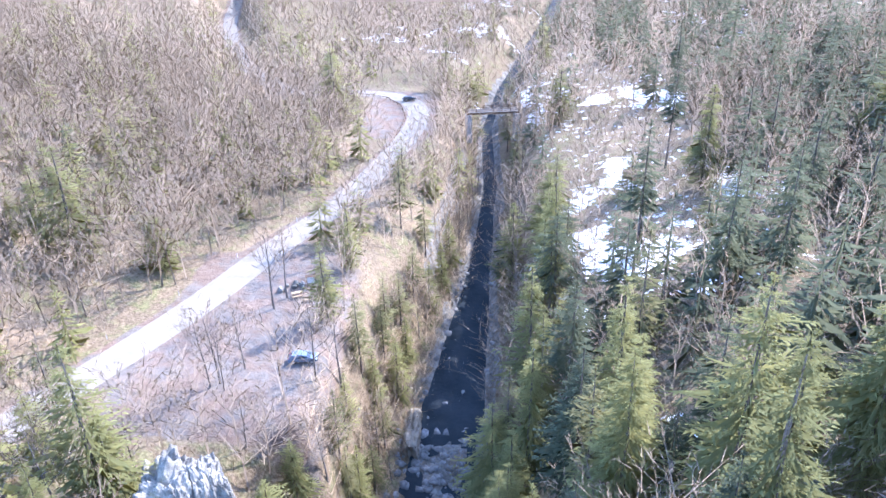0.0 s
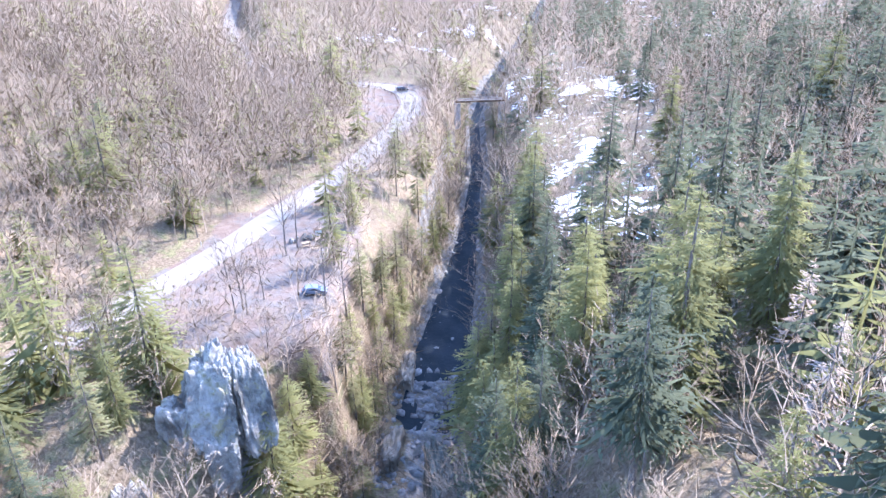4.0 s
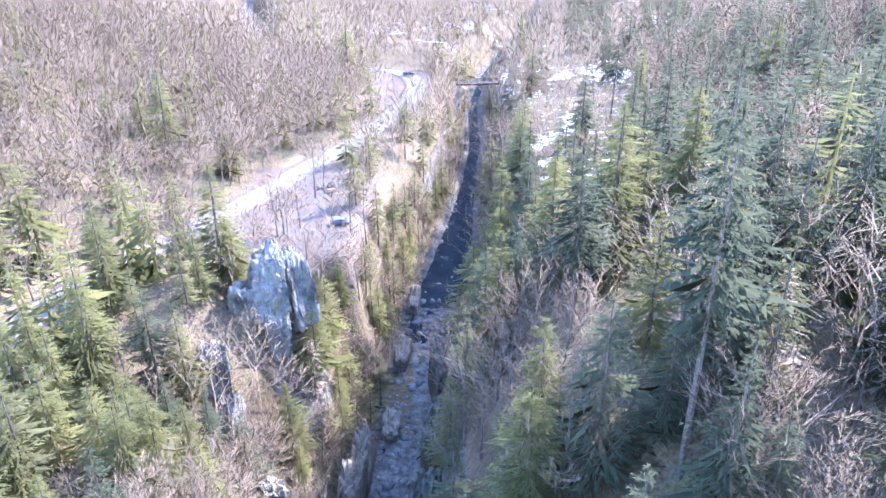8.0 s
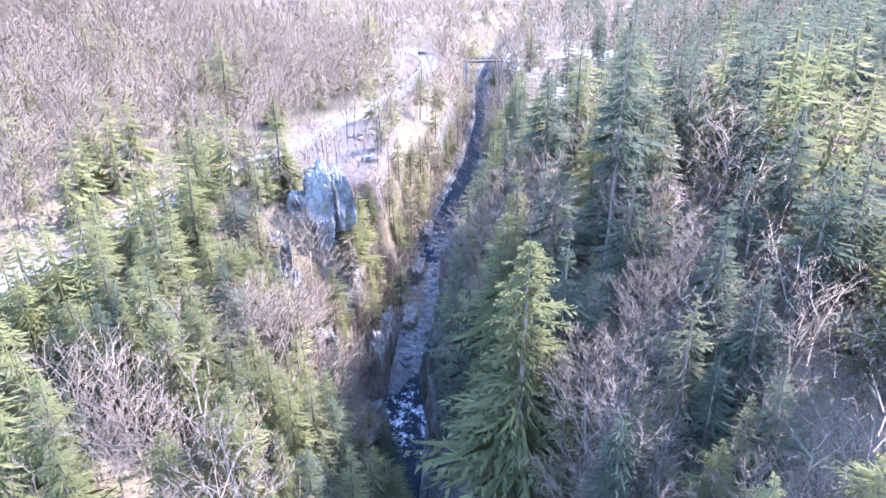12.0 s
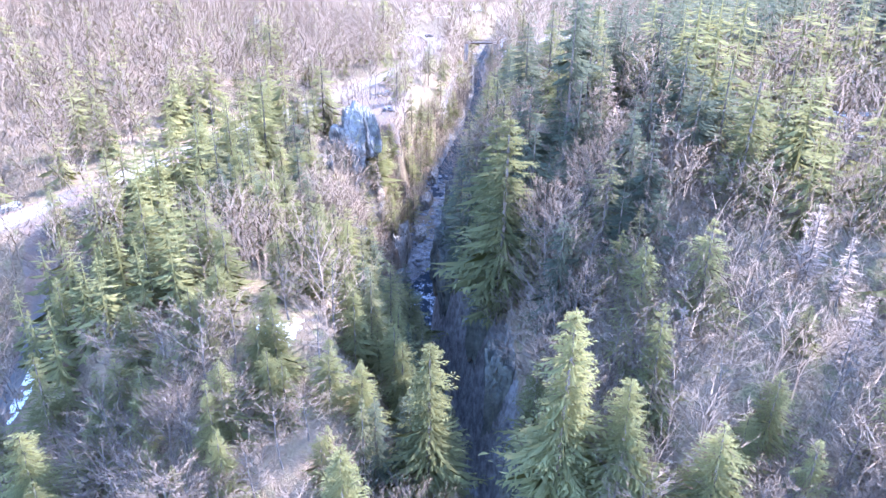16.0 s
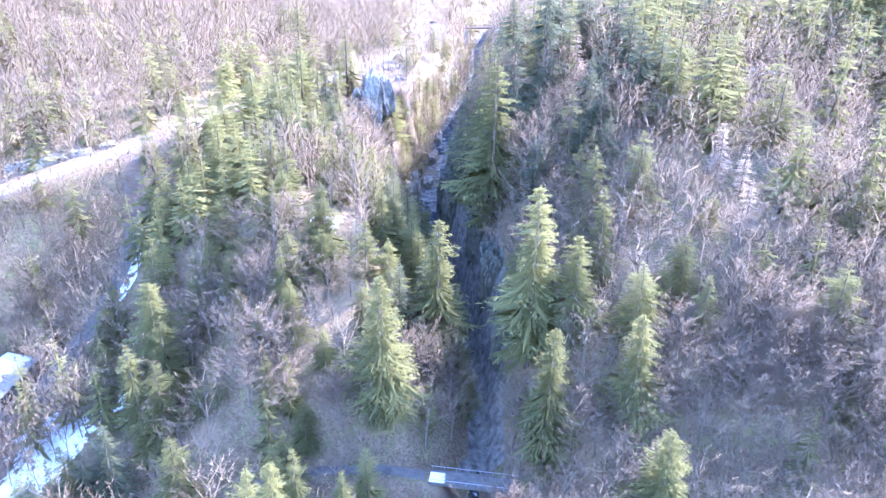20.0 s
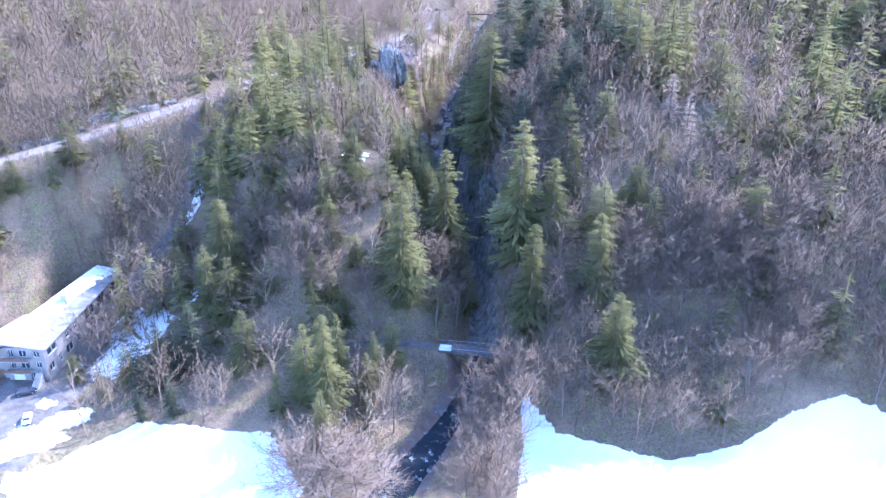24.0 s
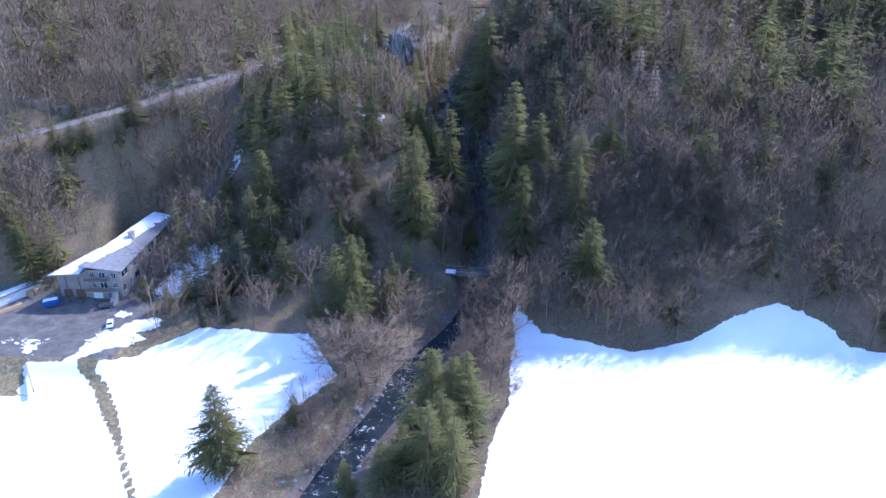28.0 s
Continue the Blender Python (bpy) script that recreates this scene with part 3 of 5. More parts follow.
spruces = [tree_kind("spruce_tree", "tall dark green spruce with drooping needled boughs", spruce_meshes(20 + k, 30, 9, 15, SPRUCE, s), BARK, SPRUCE, "crown", "spruces of the gorge forest")
           for k, s in enumerate((0.95, 0.8, 1.1, 0.88, 1.0))]
dark_spruces = [tree_kind("spruce_tree", "dense spruce in a dark blue-green that also stands in for shade", spruce_meshes(40 + k, 28, 9, 14, SPRUCE_DARK_SHADED, s), BARK, SPRUCE_DARK_SHADED, "crown", "spruces of the gorge forest")
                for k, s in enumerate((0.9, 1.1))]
pines = [tree_kind("pine_tree", "lanky thin-crowned conifer with a long bare trunk", spruce_meshes(60 + k, 21, 7, 12, PINE, s, 0.3), BARK, PINE, "crown", "thin conifers of the gorge forest")
         for k, s in enumerate((0.85, 1.0, 0.75))]
bares = [tree_kind("bare_tree", "leafless grey-brown broadleaf tree with fine twigs", bare_meshes(80 + k, 16, 8, 6, s, f), BEECH, TWIG, "crown", "leafless trees of the slopes")
         for k, (s, f) in enumerate(((0.36, 0.3), (0.42, 0.22), (0.32, 0.4), (0.48, 0.18)))]
big_spruces = [tree_kind("spruce_tree", "very tall broad spruce with layered needled boughs", spruce_meshes(30 + k, 42, 10, 18, SPRUCE, s), BARK, SPRUCE, "crown", "spruces of the gorge forest")
               for k, s in enumerate((0.85, 0.95))]
big_pines = [tree_kind("pine_tree", "tall conifer with a long bare trunk and sparse boughs, needles darkened for shade", spruce_meshes(70 + k, 32, 6, 16, SPRUCE_DARK_SHADED, s, 0.45), BARK, SPRUCE_DARK_SHADED, "crown", "thin conifers of the gorge forest")
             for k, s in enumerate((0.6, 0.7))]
broad_bares = [tree_kind("bare_tree", "wide leafless tree with a dense brown crown of twigs", bare_meshes(88 + k, 30, 12, 14, s, f, 0.95), BEECH, TWIG, "crown", "leafless trees of the slopes")
               for k, (s, f) in enumerate(((0.5, 0.15), (0.55, 0.2)))]
round_bares = [tree_kind("bare_tree", "leafless tree with a rounded crown of warm brown twigs", bare_meshes(96 + k, 22, 9, 9, s, f, 0.9), BEECH, TWIG, "crown", "leafless trees of the slopes")
               for k, (s, f) in enumerate(((0.5, 0.22), (0.44, 0.3), (0.55, 0.26)))]
larches = [tree_kind("larch_tree", "leafless larch with fine beige twigs on level boughs", spruce_meshes(76 + k, 24, 8, 7, LARCH, s, 0.12), BEECH, LARCH, "crown", "larches of the gorge forest")
           for k, s in enumerate((0.8, 0.95))]
ORIGINALS = round_bares + larches + big_spruces + big_pines + broad_bares + spruces + dark_spruces + pines + bares
PLANTED = []


def plant(kind, x, y, h, wide=1.0, z=None):
    r = random.Random(int(x * 131 + y * 977 + h * 37))
    src = r.choice(kind)
    z = float(land(x, y)) - 0.2 if z is None else z
    ob = copy_thing(src, Matrix.LocRotScale((x, y, z), Euler((r.uniform(-0.02, 0.02), r.uniform(-0.02, 0.02), r.uniform(0, 6.28))), None))
    ob.scale = (h * wide, h * wide, h)
    PLANTED.append((x, y, h * 0.1))
    return ob


# landmark trees, stretch by stretch: x, y, height
SPRUCES_RIGHT_LOW = [(6.2, 4.3, 42), (13.6, -36.3, 40.4), (22.1, -38.7, 24.6), (-15.2, -49.8, 34.2), (-5.5, -30.6, 35.4), (33.3, -43, 19.0), (36.7, -16.7, 20.1), (15.7, -56.1, 31), (31.7, -54.5, 25.8), (79.9, -25.5, 18), (116.8, -1.1, 9), (51, -22.9, 9), (68.7, -45.9, 20), (69.8, -53.8, 16), (103.2, -47.5, 20), (115.7, -37.1, 20), (43.3, -33.9, 14), (45.9, -43.1, 15), (38.8, -37.1, 12), (18.5, -45.7, 12), (0.8, -32.1, 14), (-16.2, -25.1, 13)]
SPRUCES_RIGHT_HIGH = [(5.3, 24.4, 25), (12.4, 48.7, 25.3), (62.9, 22.1, 8), (84.4, 31.1, 9.6), (23.9, 65.1, 9), (6.9, 31.0, 22), (40.0, 10.3, 24), (32.0, 47.4, 22), (61.9, 24.9, 18), (69.9, -0.7, 18), (-3.4, 284.7, 14), (1.9, 83.1, 22), (11.8, 124.9, 24), (60.6, 100.7, 22), (39.1, 19.4, 24), (-10.6, 268.3, 20), (25.5, 311.7, 20), (23.1, 226.8, 18), (3.4, 92, 18), (11.0, 100.2, 24), (12.8, 146.8, 20), (32.3, 170.2, 10), (22.4, 231.4, 14), (13.9, 163.0, 16)]
SPRUCES_KNOLL = [(-39.1, 10.4, 20), (-59.2, 31.6, 20.9), (-59.5, 0.9, 18.3), (-67.2, -27.0, 22), (-60.0, -43.8, 20), (-133.8, -54.7, 14), (-129.4, -59.9, 14), (-129.5, -34, 14), (-125.2, -31.7, 12), (-121.9, -28.9, 12), (-110, -19.6, 15), (-80.9, 9.8, 12), (-34.1, -40.1, 15), (-21.0, -26.8, 14), (-49.1, -29.6, 15), (-55.0, -26.2, 14), (-63.6, -36.9, 14), (-78.8, -29.6, 14), (-74.1, 18.8, 14), (-64.9, 21.8, 16), (-55.8, -8.0, 15), (-39.2, -19.4, 13), (-66.6, 1.1, 13), (-43.2, -21.9, 13), (-29.4, -24.7, 14), (-31, 19.4, 14), (-49.5, 27.2, 15), (-61.9, 40.7, 15), (-49.8, 40.2, 16), (-64.3, 46.2, 15)]
SPRUCES_KNOLL_B = [(-55.1, 17.8, 15), (-46.8, 50.6, 10), (-26.2, 24.7, 15)]
SPRUCES_FIELD = [(-64.1, -49.8, 22), (-62.7, -39.5, 24), (-57.7, -52.7, 20), (-51.6, -64.2, 18), (-131.3, -60.8, 20), (-128.3, -63.3, 18), (34.1, -71, 26), (-49.5, -133, 23), (-38.3, -116, 9), (-29.6, -78.5, 27), (-34.8, -75, 22), (-5.8, -124, 25), (-1.8, -124.3, 23), (1.4, -122.7, 23), (-6.2, -137.5, 22), (-0.8, -139.2, 20), (-9.6, -132, 18), (-11, -136.1, 16), (-14.9, -138.7, 14), (-22.8, -137.5, 10), (-3.5, -131, 20), (-92.8, -67.4, 9), (-84.6, -71.6, 9), (-80.5, -66.6, 11), (-74.6, -61.2, 13)]
SPRUCES_PARKING = [(-75.4, 135.3, 16.4), (-69.7, 133.9, 22.1), (-83.7, 137.5, 13.3), (-41.7, 82, 22.9), (-50.8, 53.5, 22.4), (-93.6, 82.4, 8), (-28.8, 67.0, 15), (-55.4, 70.1, 18), (-95.3, 58, 14), (-86.1, 88, 14), (-25.9, 87.6, 15), (-92.3, 101.2, 12), (-101.1, 136.6, 16), (-26.5, 78.6, 16), (-23.7, 141.5, 12), (-98.4, 229.8, 14), (-104.8, 275, 14), (-56.7, 197.8, 14), (-41.1, 230.7, 22), (-69.5, 147.9, 12), (-40.2, 82.4, 14), (-80.8, 149.3, 14), (-57.6, 138.3, 12), (-25.8, 152.2, 10), (-57.1, 180.6, 12), (-103.2, 225.6, 14), (-107.5, 266, 14)]
DARK_SPRUCES = [(-75.1, -70.3, 16), (-72.7, -67.7, 18), (-68.9, -64.3, 18), (-65.1, -62.3, 20), (-65.4, -77.6, 12), (-72.0, -79.6, 10), (-80.7, 158.8, 14), (19.6, 111.7, 22), (18.2, 28.5, 14), (21.2, 5.9, 14), (17.3, 77.0, 16), (55.9, 160, 24), (54, 167.9, 22), (59.1, 242.4, 22)]
PINES = [(-20.8, 104.9, 14), (-17.5, 138.3, 14), (-16.7, 176, 16), (25.7, 133.3, 28), (42.5, 182.4, 26), (-20.0, 123.7, 16), (-16.8, 165.7, 16), (-11.9, 168.3, 15), (-0.4, 284.3, 14), (30.3, 107.3, 28), (36.1, 103.9, 28), (-43.4, 69.6, 14), (-69.6, 96.4, 14), (-47.7, 61.7, 15), (37.8, 136.3, 16), (-52.4, 93.7, 16), (19.1, 25.1, 36), (21.2, 32.7, 34)]
BROAD_CROWNS = [(4.5, -84, 11), (7, -74, 13), (67.1, -54.6, 15), (73.2, -53.5, 15), (57.9, -53.2, 14), (51.7, -55.8, 13), (74.7, -59.8, 15), (79.7, -42.5, 14), (58.6, -45.5, 14), (66.9, -48.1, 15), (74.0, -47.9, 14), (59.1, -49.5, 14), (53.2, -53.4, 13), (73.4, -66.0, 14), (63.7, -51.0, 14), (-42.1, -33.7, 12)]
KNOLL_CONIFERS = [(-77.9, -26.5, 14), (-58.6, -36.3, 14), (-47.1, -27.0, 14), (-59.1, 20.0, 14), (-40.7, -22.3, 14), (-32.0, -25.4, 14), (-75.0, -40.0, 14), (-60.7, -56.1, 14), (-30.3, -52.8, 14), (-71.3, 13.3, 14), (-66.0, -2.8, 14), (-30.9, -21.7, 14), (-58.0, -26.6, 14), (-49.4, -31.5, 14), (-29.4, -29.5, 14), (-71.2, -10.4, 14), (-54.2, -20.4, 14), (-33.2, 6.6, 14), (-21.1, -8.1, 14)]
SLOPE_CONIFERS = [(46.7, 169.1, 23), (23.4, 30.6, 23), (40.4, 44.0, 23), (31.5, 71.8, 23), (69.7, 136.4, 23), (76.8, 133.5, 23), (13.4, 76.9, 23), (12.0, 27.6, 23), (54.6, 139.2, 24), (78.1, 163.0, 24), (54.4, 121.8, 24), (81.1, 150.5, 24)]
LARCHES = [(27.8, 30.0, 15), (-26.4, 76.2, 13), (30.8, 64.4, 14), (25.2, 48.3, 16), (41.9, 26.6, 15), (54.7, -11.8, 15), (57.1, -26.0, 14), (32.3, -23.5, 13), (54.8, -10.7, 14), (59.0, -15.1, 13), (-20.4, 63.4, 12)]
BROAD_CROWNS_B = [(-41.8, -49.7, 14), (-23.5, -51.2, 12), (-63.1, -30.4, 12), (-62.6, -46.8, 13), (25.1, -56.5, 12), (36.1, -53.2, 13), (48.9, -51.7, 14), (58.9, -49.8, 14), (44.3, -56.1, 12), (59.1, -55.3, 12), (70.1, -36.0, 14), (57.3, -43.7, 14), (52.2, -47.8, 13), (41.5, -49.1, 12), (67.3, -53.2, 12), (-34.4, -49.7, 12)]
BARE_TREES = [(10, -62.5, 12), (5.7, -90.8, 10), (-17.4, -89.3, 11), (45.6, -54.7, 12), (40.8, -57.3, 13), (-41.8, -47.8, 14), (-24.1, -50.6, 14), (-118, -42.7, 10), (-121.8, -46.7, 9), (54.7, -11.8, 15), (55.8, -27.0, 14), (46.1, -12.6, 15), (-68.6, -36.1, 12), (15.1, 55.4, 16), (23.2, 41.3, 18), (-71.1, 74.6, 13), (-42.1, 30.1, 11), (-4.0, 116.1, 9), (-67.2, 125.2, 11), (-63.6, 122.2, 11), (-4.8, 116.8, 6), (24.9, 110.8, 12), (-34.4, 127.5, 16), (-33, 131, 14), (-34.8, 110.6, 12), (-37.2, 107, 14), (-38.5, 106.2, 13), (-36.2, 105.5, 11), (-23.6, 108.6, 15), (-21.7, 114.5, 15)]
RIM_CONIFERS = [(-18.5, 86, 11), (-17.2, 92, 13), (-19.5, 104, 12), (-17.5, 113, 11), (-16.8, 122, 14), (-17.8, 135, 12), (-15.5, 145, 13), (-13.8, 155, 12)]
CRAG_FOOT = [(-22.5, 78, 14), (-25, 70, 13), (-21.5, 70, 12), (-23.5, 82.5, 11), (-26, 87, 10), (-20.5, 83, 10), (-24, 74.5, 11), (-30, 70, 12), (-34.5, 70, 11), (-27, 64, 12), (-31, 60, 13), (-24.5, 58, 12), (-43, 74, 13), (-46, 80, 12), (-41, 88, 11), (-50, 86, 13), (-54, 92, 12)]
WALL_WEST = [(-22.5, 88, 12), (-19.5, 93, 14), (-21.5, 99, 12), (-18.5, 106, 15), (-20.5, 112, 11), (-17.5, 119, 14), (-18.5, 126, 12), (-15.5, 134, 14), (-14.5, 142, 12), (-12.5, 151, 14), (-11, 160, 13), (-8.5, 170, 13), (-7, 180, 14), (-5, 191, 13)]
RIM_UPPER = [(-3, 203, 13), (-1.5, 214, 14), (0, 226, 12), (9, 176, 16), (10, 188, 15), (11, 199, 15), (10.5, 210, 14), (11, 222, 14), (9.5, 246, 14), (-2, 246, 13), (0, 258, 14), (10, 262, 14), (-2, 270, 13), (11, 276, 14)]
RIM_EAST = [(-1, 86, 20), (2.5, 99, 22), (5, 107, 20), (4, 116, 23), (7.5, 125, 22), (7, 134, 20), (10, 143, 22), (10, 153, 20), (12, 163, 20), (1, 76, 20)]
RIM_BARES = [(-20, 90, 9), (-18, 97, 10), (-16.5, 101, 8), (-20.5, 109, 10), (-18.5, 118, 9), (-15.5, 117, 8), (-18.6, 128, 10), (-15.5, 132, 9), (-17, 141, 10), (-14.8, 150, 10), (-16.2, 107, 8), (-22, 84, 9), (-24, 90, 9)]
BARE_TREES_B = [(-30.5, 96, 9), (-32.9, -108.1, 8), (-35.6, -111.7, 7), (-31.5, -122.5, 7), (-36.5, -132.5, 7), (-38.5, -106, 7), (-40.5, -110, 7), (-29, -129, 6)]
SLOPE_CROWNS = [(-47.9, -22.9, 12), (-43.1, -27.4, 11), (-36.5, -23.2, 12), (-34.7, -32.1, 12), (-27.2, -35.2, 12), (-53.2, -36.4, 13), (-46.6, -39.7, 13), (-30.0, -14.4, 11), (-23.6, -21.3, 11), (-58.2, -20.6, 12), (-17.8, -37.7, 12), (-39.1, -42.6, 12), (37.6, -28.4, 13), (44.7, -18.8, 13), (53.5, -30.4, 14), (52.6, -39.3, 13), (43.6, -44.7, 12), (61.0, -27.8, 14), (35.4, -14.4, 12)]
BANK_CROWNS = [(-25.5, -101.5, 17), (-29.5, -97, 14), (-21, -97, 13), (12.5, -74.4, 18), (11, -80, 15), (8.4, -93, 13), (4.2, -99.3, 12), (6.8, -106.6, 11), (9.5, -103.1, 12), (10.6, -110.7, 9), (1.5, -100.8, 11), (-27.4, -125.4, 7), (-31.7, -130, 7), (-34, -118, 8)]
for px, py, tall in SPRUCES_RIGHT_LOW + SPRUCES_RIGHT_HIGH + SPRUCES_KNOLL + SPRUCES_KNOLL_B + SPRUCES_FIELD + SPRUCES_PARKING:
    # right-slope trees take the darker needles, shade put into their colour
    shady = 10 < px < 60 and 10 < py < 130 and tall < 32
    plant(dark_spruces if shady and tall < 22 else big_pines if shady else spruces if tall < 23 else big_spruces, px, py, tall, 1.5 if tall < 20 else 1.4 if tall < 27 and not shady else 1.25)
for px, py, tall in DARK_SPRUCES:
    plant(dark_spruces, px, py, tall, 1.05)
for px, py, tall in PINES:
    plant(pines if tall < 23 else big_pines, px, py, tall, 0.95 if tall < 20 else 0.8)
for px, py, tall in RIM_CONIFERS:
    plant(pines, px, py, tall, 1.2)
for px, py, tall in KNOLL_CONIFERS:
    plant(spruces, px, py, tall, 1.35)
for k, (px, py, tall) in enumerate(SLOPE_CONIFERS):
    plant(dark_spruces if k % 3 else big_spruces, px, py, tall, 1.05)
for k, (px, py, tall) in enumerate(CRAG_FOOT):
    plant(spruces if k % 3 == 0 else round_bares if k % 3 == 1 else bares, px, py, tall, 1.1)
for px, py, tall in WALL_WEST:
    plant(round_bares if int(py) % 2 else spruces, px, py, tall, 1.1)
for px, py, tall in RIM_UPPER:
    plant(bares if int(py) % 3 else pines, px, py, tall, 1.2)
for px, py, tall in RIM_EAST:
    plant(spruces, px + 3.5, py, tall, 0.95)
for px, py, tall in RIM_BARES:
    plant(bares, px, py, tall, 1.3)
for px, py, tall in LARCHES:
    plant(larches, px, py, tall, 1.0)
for px, py, tall in BROAD_CROWNS + BROAD_CROWNS_B:
    plant(broad_bares, px, py, tall, 1.2)
for px, py, tall in SLOPE_CROWNS:
    plant(round_bares, px, py, tall, 1.35)
for px, py, tall in BANK_CROWNS:
    plant(broad_bares, px, py, tall, 2.3 if tall > 16 and px < 0 else 1.6 if px < -20 and tall > 12 else 0.85 if tall > 14 else 1.2)
for px, py, tall in BARE_TREES + BARE_TREES_B:
    plant(bares, px, py, tall, 1.0)


# crowns crowding the foot of the sunny slope above the snow field, and the south side of the knoll
edge_rnd = random.Random(21)
for k in range(46):
    px = edge_rnd.uniform(20, 112)
    py = -66 + edge_rnd.uniform(-14, 22)
    if float(field_mask(np.array(px), np.array(py))) < 0.15:
        plant(round_bares, px, py, edge_rnd.uniform(11, 16), 1.2)
for k in range(30):
    px, py = edge_rnd.uniform(-58, -14), edge_rnd.uniform(-52, -26)
    if abs(px - float(river_x(py))) > 9:
        plant(spruces if k % 2 else round_bares, px, py, edge_rnd.uniform(10, 16), 1.2)


# ---- the woods between the landmarks ----
def share_of_conifers(x, y):
    """Conifer share and tree density by stretch of the valley."""
    off = x - float(river_x(y))
    if off < 0:
        if y > 225:
            return 0.08, 0.9
        if y > 88:
            return (0.22, 1.0) if off > -22 else (0.16, 0.97) if x < -58 else (0.12, 0.95)
        if y > 40:
            return (0.3, 0.8) if off > -28 else (0.62, 0.9) if x > -80 else (0.15, 0.9)
        if x > -78 and y > -50:
            return (0.85, 0.97) if y > -28 else (0.6, 0.85)
        if y > -60 and x < -78:
            return (0.2, 1.0) if y < 20 else (0.12, 0.9)
        return 0.35, 0.5
    if y > 225:
        return 0.25 if x > 40 else 0.08, 0.6
    if y > 118:
        return (0.3, 0.55) if x < 18 else (0.05, 0.22) if x < 52 and y > 140 else (0.15, 0.45) if x < 62 else (0.5, 0.9)
    if y > 40:
        return (0.45, 0.75) if x < 18 else (0.45, 0.45) if x < 45 else (0.62, 0.9)
    if y > -25:
        return (0.42, 0.85) if x < 32 and y > -12 else (0.16, 0.85) if x < 45 else (0.05, 0.75) if 52 < x < 84 and 18 < y < 62 else (0.34, 0.8)
    return (0.14, 0.9) if x < 40 else (0.09, 1.0)


def open_ground(x, y):
    """Where no tree stands: water, fields, roads, yards (arrays)."""
    off = np.abs(x - river_x(y))
    bare = (off < half_width(y) + 2.2) | (field_mask(x, y) > 0.2)
    for line, w in ((ROAD, 6.5), (TRACK, 2.8), (PATH_W, 3), (PATH_E, 3)):
        bare |= near_line(x, y, line)[0] < w
    for x0, x1, y0, y1 in ((-53, -25.5, 97, 146), (-146, -88, -118, -63), (-120, -95, -72, -26), (-34, -17, 214, 260), (-38, -24, 70, 86), (-37, -25, -23, -11), (-10, 0, -61, -54)):
        bare |= (x0 < x) & (x < x1) & (y0 < y) & (y < y1)
    return bare | (y < -90)


rnd = random.Random(7)
raw = []
gx = -330.0
while gx < 300:
    gy = -150.0
    while gy < 560:
        far = gy > 260 or abs(gx) > 170
        x, y = gx + rnd.uniform(-2.0, 2.0), gy + rnd.uniform(-2.0, 2.0)
        gy += 4.3 if not far else 7.0
        con, dens = share_of_conifers(x, y)
        if rnd.random() > dens:
            continue
        clump = 0.5 + 0.9 * math.sin(x * 0.11 + 1.7 * math.sin(y * 0.07)) * math.sin(y * 0.09 + 1.3 * math.sin(x * 0.05))
        raw.append((x, y, rnd.random() < con * (0.55 + 0.9 * clump), rnd.random(), rnd.random()))
    gx += 4.3 if abs(gx) < 170 else 7.0
raw = [r for r in raw if abs(r[0]) < (0.63 * (r[1] + 255) + 18 if r[1] < 150 else 0.63 * (r[1] + 75) + 115)]
rx, ry, rc = (np.array([r[k] for r in raw]) for k in range(3))
free = ~open_ground(rx, ry)
for px, py, _ in PLANTED:
    free &= (rx - px) ** 2 + (ry - py) ** 2 > np.where(rc, 22.0, 9.0)
rz = land(rx, ry) - 0.2
spots = [(*r, float(z)) for r, ok, z in zip(raw, free, rz) if ok]
spots.sort(key=lambda s: abs(s[0] - float(river_x(s[1]))) + 0.25 * abs(s[1] - 10))
single_c, single_b, rest_c, rest_b = [], [], [], []
for s in spots:
    if s[2]:
        (single_c if len(single_c) < 165 else rest_c).append(s)
    else:
        (single_b if len(single_b) < 100 else rest_b).append(s)


def conifer_height(x, y, q):
    off = x - float(river_x(y))
    if off > 0 and -25 < y < 118 and x > 35:
        return 18 + 10 * q
    if off > 0 and -20 < y < 130:
        return 15 + 11 * q
    if off < 0 and y > 85:
        return 9 + 9 * q
    if off < 0 and y < 60:
        return 13 + 8 * q
    return 13 + 11 * q


for x, y, c, q, w, z in single_c:
    off = x - float(river_x(y))
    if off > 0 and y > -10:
        # mostly the darker needles here, standing in for the slope's shade
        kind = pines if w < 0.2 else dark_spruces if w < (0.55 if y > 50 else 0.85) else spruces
    else:
        kind = pines if w < 0.2 else dark_spruces if w < 0.35 else spruces
    plant(kind, x, y, conifer_height(x, y, q), 0.85 + 0.5 * w, z)
for x, y, c, q, w, z in single_b:
    plant(round_bares if w < 0.55 else bares, x, y, 11 + 7 * q, 0.95 + 0.3 * w, z)


